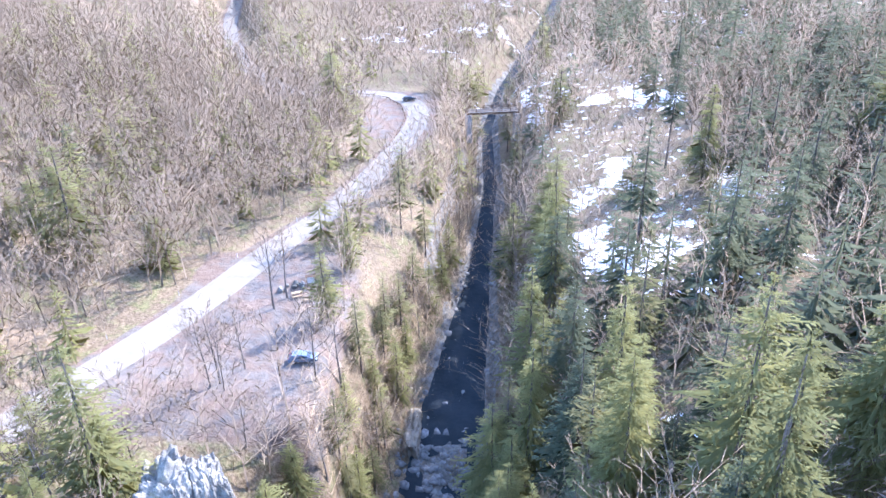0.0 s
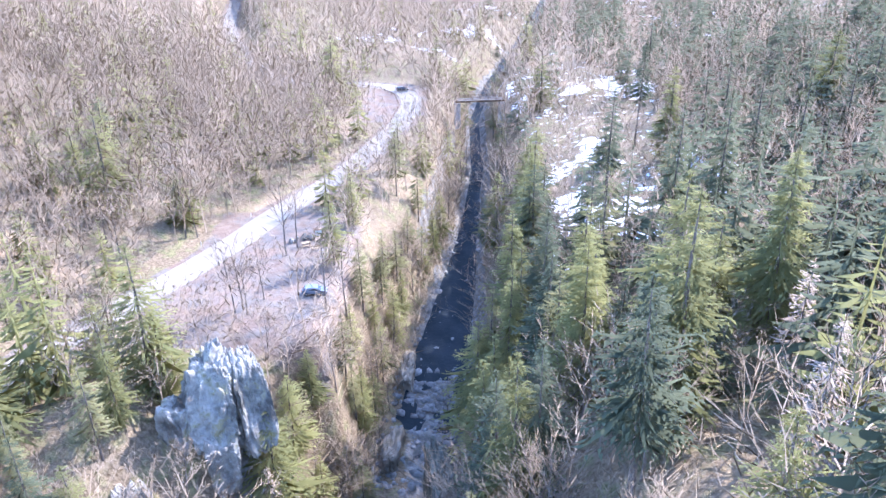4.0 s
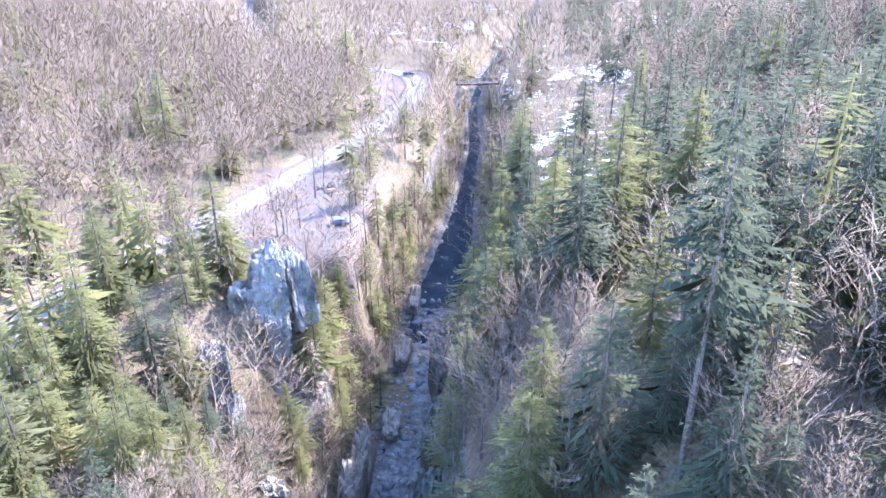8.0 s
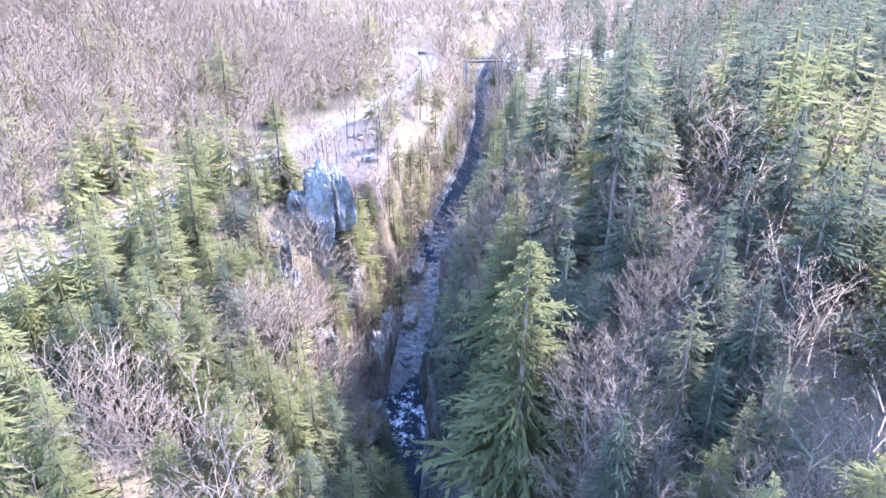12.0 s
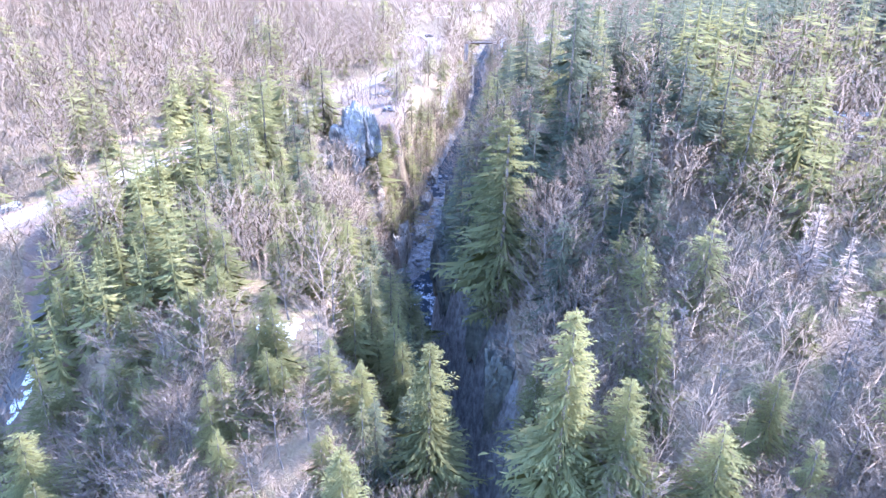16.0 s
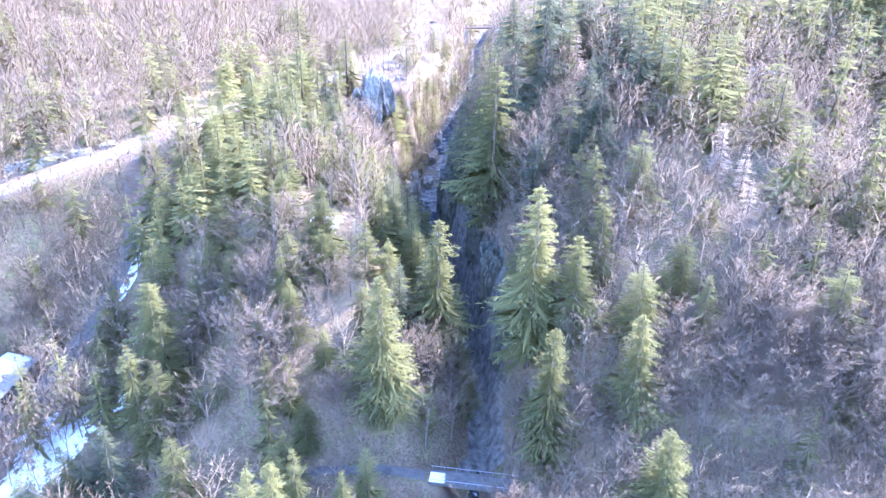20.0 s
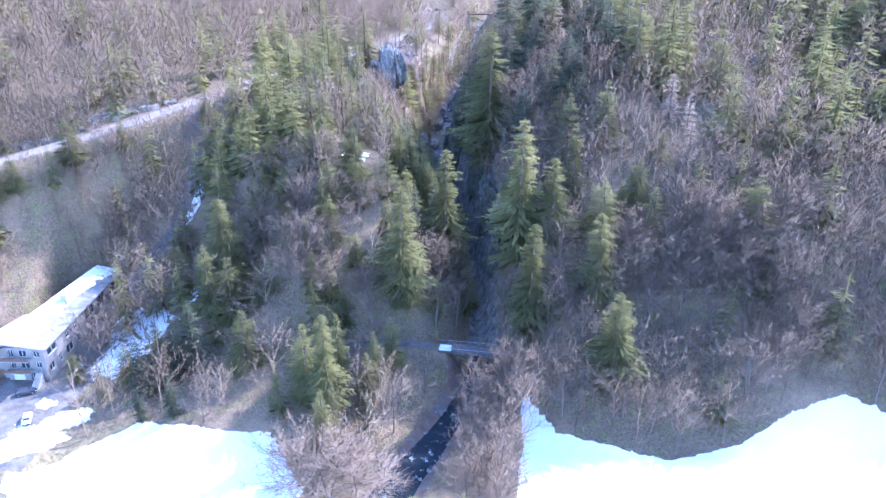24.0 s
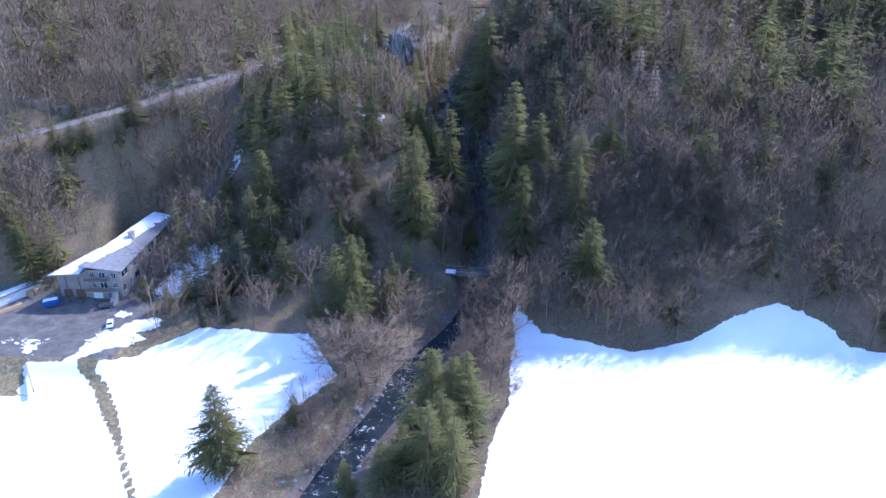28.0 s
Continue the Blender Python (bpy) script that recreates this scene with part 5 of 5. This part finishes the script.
def guest_house():
    root = tagged(new("guest_house"), "long two-storey grey plastered house with snow on its low roof", "house")
    root.location = (-109.6, -67.3, -6.75)
    X, Y = Vector((1, 0, 0)), Vector((0, 1, 0))
    W, L, H0, H1, NARROW = 10.0, 39.5, 9.4, 10.9, 5.2   # the house is narrower at its far end
    side = [(1.2, 2.2, 3.2, 4.0), (5.5, 2.0, 6.6, 4.0), (9.0, 2.0, 12.0, 4.2), (14.5, 2.2, 15.7, 4.2), (1.5, 6.3, 5.5, 8.0), (10.0, 6.0, 11.2, 8.0), (14.0, 6.0, 15.2, 8.0), (20.0, 5.4, 24.5, 8.2), (26.5, 5.4, 31.0, 8.2), (33.0, 5.4, 37.0, 8.2), (22.0, 1.0, 25.0, 4.0)]
    holed_wall("side_wall", root, (W, 0, 0), Y, L, H0, side, 0.3, PLASTER)
    for h in side:
        window_at(root, (W, 0, 0), Y, h)
    front = [(0.8, 0.1, 3.6, 2.9), (5.0, 0.1, 6.2, 2.4), (1.0, 3.6, 2.2, 5.8), (3.4, 3.6, 5.6, 5.6), (7.2, 3.8, 8.6, 5.4), (1.0, 6.9, 2.2, 8.9), (3.6, 6.9, 5.4, 8.7), (7.2, 6.9, 8.6, 8.5)]
    holed_wall("front_wall", root, (0.3, 0, 0), X, W - 0.6, H0, front, 0.3, PLASTER)
    for h in front[1:]:
        window_at(root, (0.3, 0, 0), X, h)
    gd = solid("garage_door", [(1.12, 0.12, 0.1, 3.88, 0.2, 2.88)], TRIMW, root, "white panelled garage door")
    for k in range(4):
        solid("panel", [(1.2, 0.09, 0.2 + k * 0.66, 3.8, 0.118, 0.78 + k * 0.66)], TRIMW, gd)
    solid("back_wall", [(NARROW + 0.3, L - 0.3, 0, W - 0.3, L, H0)], PLASTER, root)
    g = Geo().box(0, 0, 0, 0.3, L, H0)
    g.v = [(x + NARROW * y / L, y, z) for x, y, z in g.v]
    part("rear_side_wall", make_mesh("rear_side_wall", g.v, g.f, PLASTER), root)
    solid("floor_slab", [(NARROW + 0.4, 0.3, 4.6, W - 0.3, L - 0.3, 4.8)], CONCRETE, root)
    roof_slab("roof", root, [(-0.8, -1.2, H1 + 0.35), (W + 1.3, -1.2, H0 + 0.32), (W + 1.3, L + 0.8, H0 + 0.32), (NARROW - 0.8, L + 0.8, H1 + 0.35)], 0.3, TIN, "low-pitched grey sheet-metal roof")
    snow_blanket("roof_snow", root, (-0.8, 2.0, H1 + 0.35), (2.0, 2.0, H1 - 0.0), (7.6, 18.0, H0 + 0.95), (1.4, 18.0, H1 + 0.36), 3, 0.3)
    snow_blanket("roof_snow", root, (1.4, 18.0, H1 + 0.36), (6.2, 18.0, H0 + 1.12), (10.6, L + 0.6, H0 + 0.58), (NARROW - 0.8, L + 0.7, H1 + 0.36), 5, 0.3)
    ch = solid("chimney", [(4.6, 19.6, H0, 6.0, 21.4, H1 + 1.5)], CONCRETE, root, "squat concrete chimney")
    solid("chimney_cap", [(4.4, 19.4, H1 + 1.5, 6.2, 21.6, H1 + 1.7)], TIN, ch)
    for z in (3.3, 6.6):
        b = solid("balcony", [(0.3, -1.9, z - 0.18, 7.0, -0.01, z)], CONCRETE, root, "concrete balcony with brown railing")
        solid("rail", [(0.3, -1.9, z + 0.95, 7.0, -1.82, z + 1.05), (0.3, -1.9, z + 0.2, 7.0, -1.84, z + 0.75)], BROWN, b)
        for k in range(6):
            solid("baluster", [(0.3 + k * 1.32, -1.88, z, 0.38 + k * 1.32, -1.83, z + 1.0)], BROWN, b)
    st = solid("outside_stair", [(7.3, -4.3, 0, 7.4, -0.6, 0.25)], CONCRETE, root, "concrete outside stair")
    for k in range(12):
        solid("step", [(7.4, -0.9 - 0.3 * k, 0, 9.0, -0.6 - 0.3 * k, 2.9 - 0.24 * k)], CONCRETE, st)
    rod("handrail", [(9.0, -0.6, 3.9), (9.0, -4.0, 1.2)], 0.04, STEEL, st)
    for k in range(3):
        solid("eave_post", [(W + 0.9, 21 + k * 6.5, 0, W + 1.1, 21.2 + k * 6.5, H0 - 0.05)], BROWN, root)
    # lower wing
    wing = tagged(new("side_wing"), "low side building with a snow-covered lean-to roof", "house")
    wing.location = (-118.6, -66.5, -6.75)
    holes = [(1.0, 0.1, 3.6, 2.7), (4.6, 0.1, 7.4, 2.7)]
    holed_wall("front_wall", wing, (0, 0, 0), X, 8.7, 8.3, holes, 0.3, PLASTER)
    for h in holes:
        solid("door", [(h[0] + 0.03, 0.12, h[1], h[2] - 0.03, 0.2, h[3] - 0.03)], BROWN, wing, "brown timber double door")
    g = Geo().box(0, 0.3, 0, 0.3, 14, 8.3)
    g.v = [(x + 5.6 * y / 14, y, z) for x, y, z in g.v]
    part("outer_wall", make_mesh("outer_wall", g.v, g.f, PLASTER), wing)
    solid("back_wall", [(5.9, 13.7, 0, 8.7, 14, 8.3)], PLASTER, wing)
    roof_slab("roof", wing, [(-0.9, -3.4, 8.75), (8.75, -3.4, 9.35), (10.4, 14.6, 9.45), (5.4, 14.6, 9.1)], 0.25, TIN)
    snow_blanket("roof_snow", wing, (8.7, -3.3, 9.35), (-0.85, -3.3, 8.75), (5.5, 14.5, 9.12), (10.3, 14.5, 9.45), 8, 0.1, 0.3)
    for k in range(3):
        solid("post", [(0.2 + k * 3.9, -3.1, 0, 0.4 + k * 3.9, -2.9, 8.5)], BROWN, wing)


guest_house()


# ---- cars ----
def car(label, paint, x, y, z, heading, length=4.2):
    root = tagged(new("car"), label, "car", "parked cars")
    L, W = length / 2, 0.86
    prof = [(-L, 0.35), (-L, 0.85), (-L + 0.25, 1.0), (-L + 0.55, 1.42), (-0.2, 1.47), (0.55, 1.36), (1.15, 0.98), (L - 0.2, 0.82), (L, 0.62), (L, 0.35)]
    g = Geo()
    rows = []
    for px, pz in prof:
        w = W * (0.80 if pz > 1.2 else 0.97 if pz > 0.9 else 1.0) * (0.94 if abs(px) > L - 0.1 else 1.0)
        n = len(g.v)
        g.v += [(px, -w, pz), (px, w, pz)]
        rows.append((n, n + 1))
    for (a, b), (c, d) in zip(rows, rows[1:]):
        g.f.append((a, b, d, c))
    g.f.append(tuple(r[0] for r in rows))
    g.f.append(tuple(r[1] for r in reversed(rows)))
    g.f.append((rows[0][0], rows[-1][0], rows[-1][1], rows[0][1]))
    part("body", make_mesh("body", g.v, g.f, paint), root)
    gl = Geo()
    gl.quad((0.62, -0.62, 1.345), (0.62, 0.62, 1.345), (1.13, 0.74, 1.02), (1.13, -0.74, 1.02))
    part("windscreen", make_mesh("windscreen", gl.v, gl.f, GLASS), root)
    gl = Geo()
    gl.quad((-L + 0.22, -0.7, 1.04), (-L + 0.22, 0.7, 1.04), (-L + 0.50, 0.62, 1.40), (-L + 0.50, -0.62, 1.40))
    part("rear_window", make_mesh("rear_window", gl.v, gl.f, GLASS), root)
    for s in (-1, 1):
        gl = Geo()
        gl.quad((-L + 0.7, s * 0.80, 1.0), (0.95, s * 0.82, 1.0), (0.5, s * 0.705, 1.33), (-L + 0.85, s * 0.705, 1.38))
        part("side_window", make_mesh("side_window", gl.v, gl.f, GLASS), root)
        solid("headlight", [(L - 0.10, s * 0.62 - 0.14, 0.62, L + 0.01, s * 0.62 + 0.14, 0.76)], LAMP, root)
        solid("tail_light", [(-L - 0.01, s * 0.70 - 0.09, 0.72, -L + 0.06, s * 0.70 + 0.09, 0.95)], TAIL, root)
        solid("mirror", [(0.78, s * 0.95 - 0.09, 0.98, 0.95, s * 0.95 + 0.09, 1.12)], paint, root)
        for px in (-L + 0.75, L - 0.8):
            w = part("wheel", make_mesh("wheel", *(lambda q: (q.v, q.f))(Geo().tube([(px, s * 0.70, 0.31), (px, s * 0.71, 0.31), (px, s * 0.88, 0.31), (px, s * 0.885, 0.31)], [0.2, 0.31, 0.31, 0.2], 14)), RUBBER), root)
            q = Geo()
            n = 10
            q.v = [(px + 0.19 * math.cos(6.283 * i / n), s * 0.882, 0.31 + 0.19 * math.sin(6.283 * i / n)) for i in range(n)]
            q.f = [tuple(range(n))]
            part("rim", make_mesh("rim", q.v, q.f, STEEL), w)
    solid("bumper", [(L - 0.06, -0.78, 0.34, L + 0.05, 0.78, 0.55)], RUBBER, root)
    root.matrix_world = pose(x, y, z, 0, 0, heading)
    return root


def paint(name, c):
    m = Mat(name, 0.25, 0.6).color(c)
    m.b.inputs["Coat Weight"].default_value = 0.6
    return m.m


car("dusty grey-blue hatchback parked on the gravel place", paint("grey_blue_paint", (0.16, 0.19, 0.24)), -26.4, 112.6, float(land(-26.4, 112.6)) + 0.02, 4)
car("white small car parked at the edge of the yard", paint("white_paint", (0.72, 0.73, 0.73)), -96.6, -82.4, float(land(-96.6, -82.4)) + 0.02, -68, 3.9)
car("dark grey estate car parked in front of the house", paint("dark_grey_paint", (0.05, 0.055, 0.065)), -102.6, -72.6, float(land(-102.6, -72.6)) + 0.02, 25, 4.5)
car("blue-grey car parked beside the house wall", paint("slate_paint", (0.10, 0.13, 0.19)), -95.6, -63.5, float(land(-95.6, -63.5)) + 0.02, 40)
car("dark car parked at the road bend", paint("black_paint", (0.03, 0.03, 0.035)), -21.5, 250.5, float(land(-21.5, 250.5)) + 0.15, 20)


# ---- yard clutter ----
def yard_things():
    z = -6.6
    t = tagged(new("covered_trailer"), "trailer under a blue tarpaulin with snow on top", "trailer")
    solid("load", [(-2.3, -1.2, 0.55, 2.3, 1.2, 2.3)], BLUE, t, "blue tarpaulin cover", 0.25)
    solid("chassis", [(-2.4, -1.0, 0.35, 2.4, 1.0, 0.5), (2.4, -0.06, 0.35, 3.6, 0.06, 0.45)], STEEL, t)
    for s in (-1, 1):
        rod("wheel", [(0, s * 0.98, 0.33), (0, s * 1.16, 0.33)], 0.33, RUBBER, t, 12)
    snow_blanket("snow", t, (-2.0, -0.9, 2.3), (2.0, -0.9, 2.3), (2.0, 0.9, 2.3), (-2.0, 0.9, 2.3), 4, 0.25, 0.2, "snow lying on the cover")
    t.matrix_world = pose(-118.3, -72.4, z, 0, 0, 30)
    s = tagged(new("long_shed"), "long low pale shed with a snowy roof", "shed")
    solid("wall", [(-8, -1.6, 0, 8, -1.45, 2.4), (-8, 1.45, 0, 8, 1.6, 2.4), (-8, -1.45, 0, -7.85, 1.45, 2.4), (7.85, -1.45, 0, 8, 1.45, 2.4)], TRIMW, s, "pale sheet walls")
    roof_slab("roof", s, [(-8.3, -1.9, 2.65), (8.3, -1.9, 2.65), (8.3, 1.9, 2.85), (-8.3, 1.9, 2.85)], 0.15, TIN)
    snow_blanket("snow", s, (8.2, -1.5, 2.67), (8.2, 1.8, 2.84), (-8.2, 1.8, 2.84), (-8.2, -1.5, 2.67), 6, 0.35, 0.16)
    s.matrix_world = pose(-131, -66.5, z, 0, 0, 58)
    crate = tagged(new("timber_crate"), "large orange-brown timber crate beside the shed", "crate", "crates by the shed")
    for k in range(4):
        solid("board", [(-0.75, -0.6 - 0.02, 0.1 + k * 0.42, 0.75, -0.56, 0.48 + k * 0.42)], PALE_WOOD, crate)
    solid("body", [(-0.75, -0.55, 0.1, 0.75, 0.6, 1.75)], PALE_WOOD, crate)
    for a in (-0.65, 0.55):
        solid("skid", [(a, -0.6, 0, a + 0.1, 0.6, 0.1)], BROWN, crate)
    u = Vector((math.cos(radians(58)), math.sin(radians(58)), 0))
    p0 = Vector((-128.0, -66.6, z))
    crate.matrix_world = Matrix.Translation(p0) @ pose(0, 0, 0, 0, 0, 58)
    for k in range(1, 6):
        copy_thing(crate, Matrix.Translation(p0 + u * 1.75 * k) @ pose(0, 0, 0, 0, 0, 58 + 3 * (k % 2)))
    log = tagged(new("timber_log"), "long peeled log lying in the yard", "log", "logs in the yard")
    rod("stem", [(-4.5, 0, 0.22), (4.5, 0, 0.22)], 0.22, PALE_WOOD, log, 9)
    log.matrix_world = pose(-130.5, -75.2, z, 0, 0, 52)
    for k, (dx, dz, a) in enumerate(((0.5, 0, 54), (1.0, 0, 51), (0.25, 0.4, 53), (0.75, 0.4, 52))):
        copy_thing(log, pose(-130.5 + dx, -75.2 - dx * 0.75, z + dz, 0, 0, a))
    # low concrete kerb between yard and field
    k = tagged(new("yard_wall"), "low concrete wall along the edge of the yard", "wall", kind="structure")
    solid("wall", [(0, 0, -0.3, 17, 0.35, 0.8)], CONCRETE, k)
    k.matrix_world = pose(-102.5, -110.3, -8.2, 0, 0, 127)


yard_things()


# ---- resting place, bridges, guard rail ----
def resting_place():
    z = 38.05
    t = tagged(new("picnic_table"), "wooden picnic table with two benches on the gravel", "table")
    solid("tabletop", [(-0.9, -0.38 + 0.26 * k, 0.72, 0.9, -0.14 + 0.26 * k, 0.77) for k in range(3)], PALE_WOOD, t)
    for s in (-1, 1):
        solid("bench", [(-0.9, s * 0.75 - 0.15, 0.42, 0.9, s * 0.75 + 0.15, 0.47)], PALE_WOOD, t)
        solid("leg", [(s * 0.65 - 0.05, -0.85, 0.36, s * 0.65 + 0.05, 0.85, 0.42), (s * 0.65 - 0.05, -0.35, 0, s * 0.65 + 0.05, -0.25, 0.72), (s * 0.65 - 0.05, 0.25, 0, s * 0.65 + 0.05, 0.35, 0.72)], BROWN, t)
    t.matrix_world = pose(-31.5, 131.5, z, 0, 0, 25)
    b = tagged(new("park_bench"), "pale plank bench at the edge of the parking place", "bench")
    for k in range(3):
        solid("slat", [(-0.9, -0.22 + 0.16 * k, 0.42, 0.9, -0.08 + 0.16 * k, 0.46)], PALE_WOOD, b)
    solid("backrest", [(-0.9, 0.28, 0.55, 0.9, 0.32, 0.85)], PALE_WOOD, b)
    for s in (-0.7, 0.7):
        solid("leg", [(s - 0.05, -0.2, 0, s + 0.05, 0.3, 0.42)], CONCRETE, b)
    b.matrix_world = pose(-29.5, 129.6, z, 0, 0, 8)
    i = tagged(new("information_board"), "white information board with a small roof on two posts", "sign")
    for s in (-0.7, 0.7):
        rod("post", [(s, 0, 0), (s, 0, 2.2)], 0.06, BROWN, i)
    solid("panel", [(-0.64, -0.03, 0.9, 0.64, 0.03, 1.9)], TRIMW, i, "white panel")
    roof_slab("roof", i, [(-0.95, -0.35, 2.2), (0.95, -0.35, 2.2), (0.95, 0.35, 2.35), (-0.95, 0.35, 2.35)], 0.06, BROWN)
    i.matrix_world = pose(-29.6, 134.6, z, 0, 0, 12)
    stone_me = rock_mesh(71, 2, 0.1)
    for k in range(9):
        a = 0.7 * k
        st = tagged(new("pale_stone", stone_me), "pale loose boulder set round the resting place", "boulder", "boulders at the resting place")
        st.matrix_world = Matrix.LocRotScale((-33.0 + 1.9 * math.cos(a), 134.2 + 1.3 * math.sin(a * 1.3), z + 0.2), Euler((a, 0.4 * k, a * 2)), Vector((0.5, 0.4, 0.35)) * (0.8 + 0.3 * (k % 3)))
    p = tagged(new("roadside_post"), "white roadside marker post", "post", "roadside posts")
    rod("stem", [(0, 0, 0), (0, 0, 0.9)], 0.05, TRIMW, p)
    solid("reflector", [(-0.055, -0.03, 0.7, 0.055, 0.03, 0.82)], TAIL, p)
    p.location = (-46.2, 146.0, 38.1)
    for x, y in ((-58.5, 118, ), (-52.2, 132), (-38.0, 162), (-28.0, 186)):
        copy_thing(p, pose(x - 0.2, y, float(land(x - 0.2, y)), 0, 0, 20))


resting_place()


def guard_rail():
    root = tagged(new("guard_rail"), "low wooden guard rail round the inside of the bend", "railing")
    line = [(-27.5, 196), (-23.5, 208), (-22.0, 220), (-21.2, 232), (-23.5, 244), (-29, 253), (-38, 257.5), (-48, 258.5)]
    pts = []
    for (ax, ay), (bx, by) in zip(line, line[1:]):
        for k in range(4):
            x, y = ax + (bx - ax) * k / 4, ay + (by - ay) * k / 4
            pts.append((x, y, float(land(x, y))))
    for x, y, z in pts:
        solid("post", [(x - 0.08, y - 0.08, z - 0.2, x + 0.08, y + 0.08, z + 0.85)], BROWN, root)
    for a, b in zip(pts, pts[1:]):
        rod("rail", [(a[0], a[1], a[2] + 0.7), (b[0], b[1], b[2] + 0.7)], 0.09, BROWN, root)


guard_rail()


def timber_bridge():
    root = tagged(new("timber_bridge"), "weathered timber bridge with railings over the gorge", "bridge")
    for k in range(30):
        solid("plank", [(-7.5 + k * 0.5, -2.0, 0, -7.04 + k * 0.5, 2.0, 0.12)], OLD_WOOD, root)
    for s in (-1.5, 0, 1.5):
        solid("beam", [(-8, s - 0.2, -0.6, 8, s + 0.2, -0.005)], BROWN, root)
    for s in (-1.95, 1.95):
        for z in (0.55, 1.05):
            rod("rail", [(-7.6, s, z), (7.6, s, z)], 0.08, BROWN, root)
        for k in range(7):
            solid("post", [(-7.5 + k * 2.5 - 0.07, s - 0.07, 0.12, -7.5 + k * 2.5 + 0.07, s + 0.07, 1.1)], BROWN, root)
    for s in (-7.2, 7.2):
        solid("abutment", [(s - 0.8, -2.2, -9, s + 0.8, 2.2, -0.62)], CONCRETE, root)
    root.matrix_world = pose(4.5, 236, 40.4, 0, 0, 6)


timber_bridge()


def lower_bridge():
    root = tagged(new("road_bridge"), "narrow concrete bridge over the stream in the shade", "bridge")
    solid("deck", [(-8.5, -1.9, -0.4, 8.5, 1.9, 0)], GRAVEL, root)
    for s in (-1.9, 1.75):
        solid("parapet", [(-8.5, s, 0.004, 8.5, s + 0.15, 0.25)], GRAVEL, root)
        rod("rail", [(-8.5, s + 0.07, 1.0), (8.5, s + 0.07, 1.0)], 0.05, STEEL, root)
        for k in range(8):
            rod("post", [(-8.2 + k * 2.34, s + 0.07, 0.3), (-8.2 + k * 2.34, s + 0.07, 1.0)], 0.04, STEEL, root)
    for s in (-7.6, 7.6):
        solid("pier", [(s - 0.5, -1.7, -9, s + 0.5, 1.7, -0.405)], CONCRETE, root)
    root.matrix_world = pose(2.6, -58.2, -0.9, 0, 0, -7)
    snow_blanket("snow", root, (-8.4, -1.6, 0.0), (-5.0, -1.6, 0.0), (-5.4, 1.2, 0.0), (-8.4, 1.2, 0.0), 5, 0.3, 0.15, "patch of old snow on the deck")


lower_bridge()
for ob in ORIGINALS:
    for o in (*ob.children, ob):
        bpy.data.objects.remove(o)
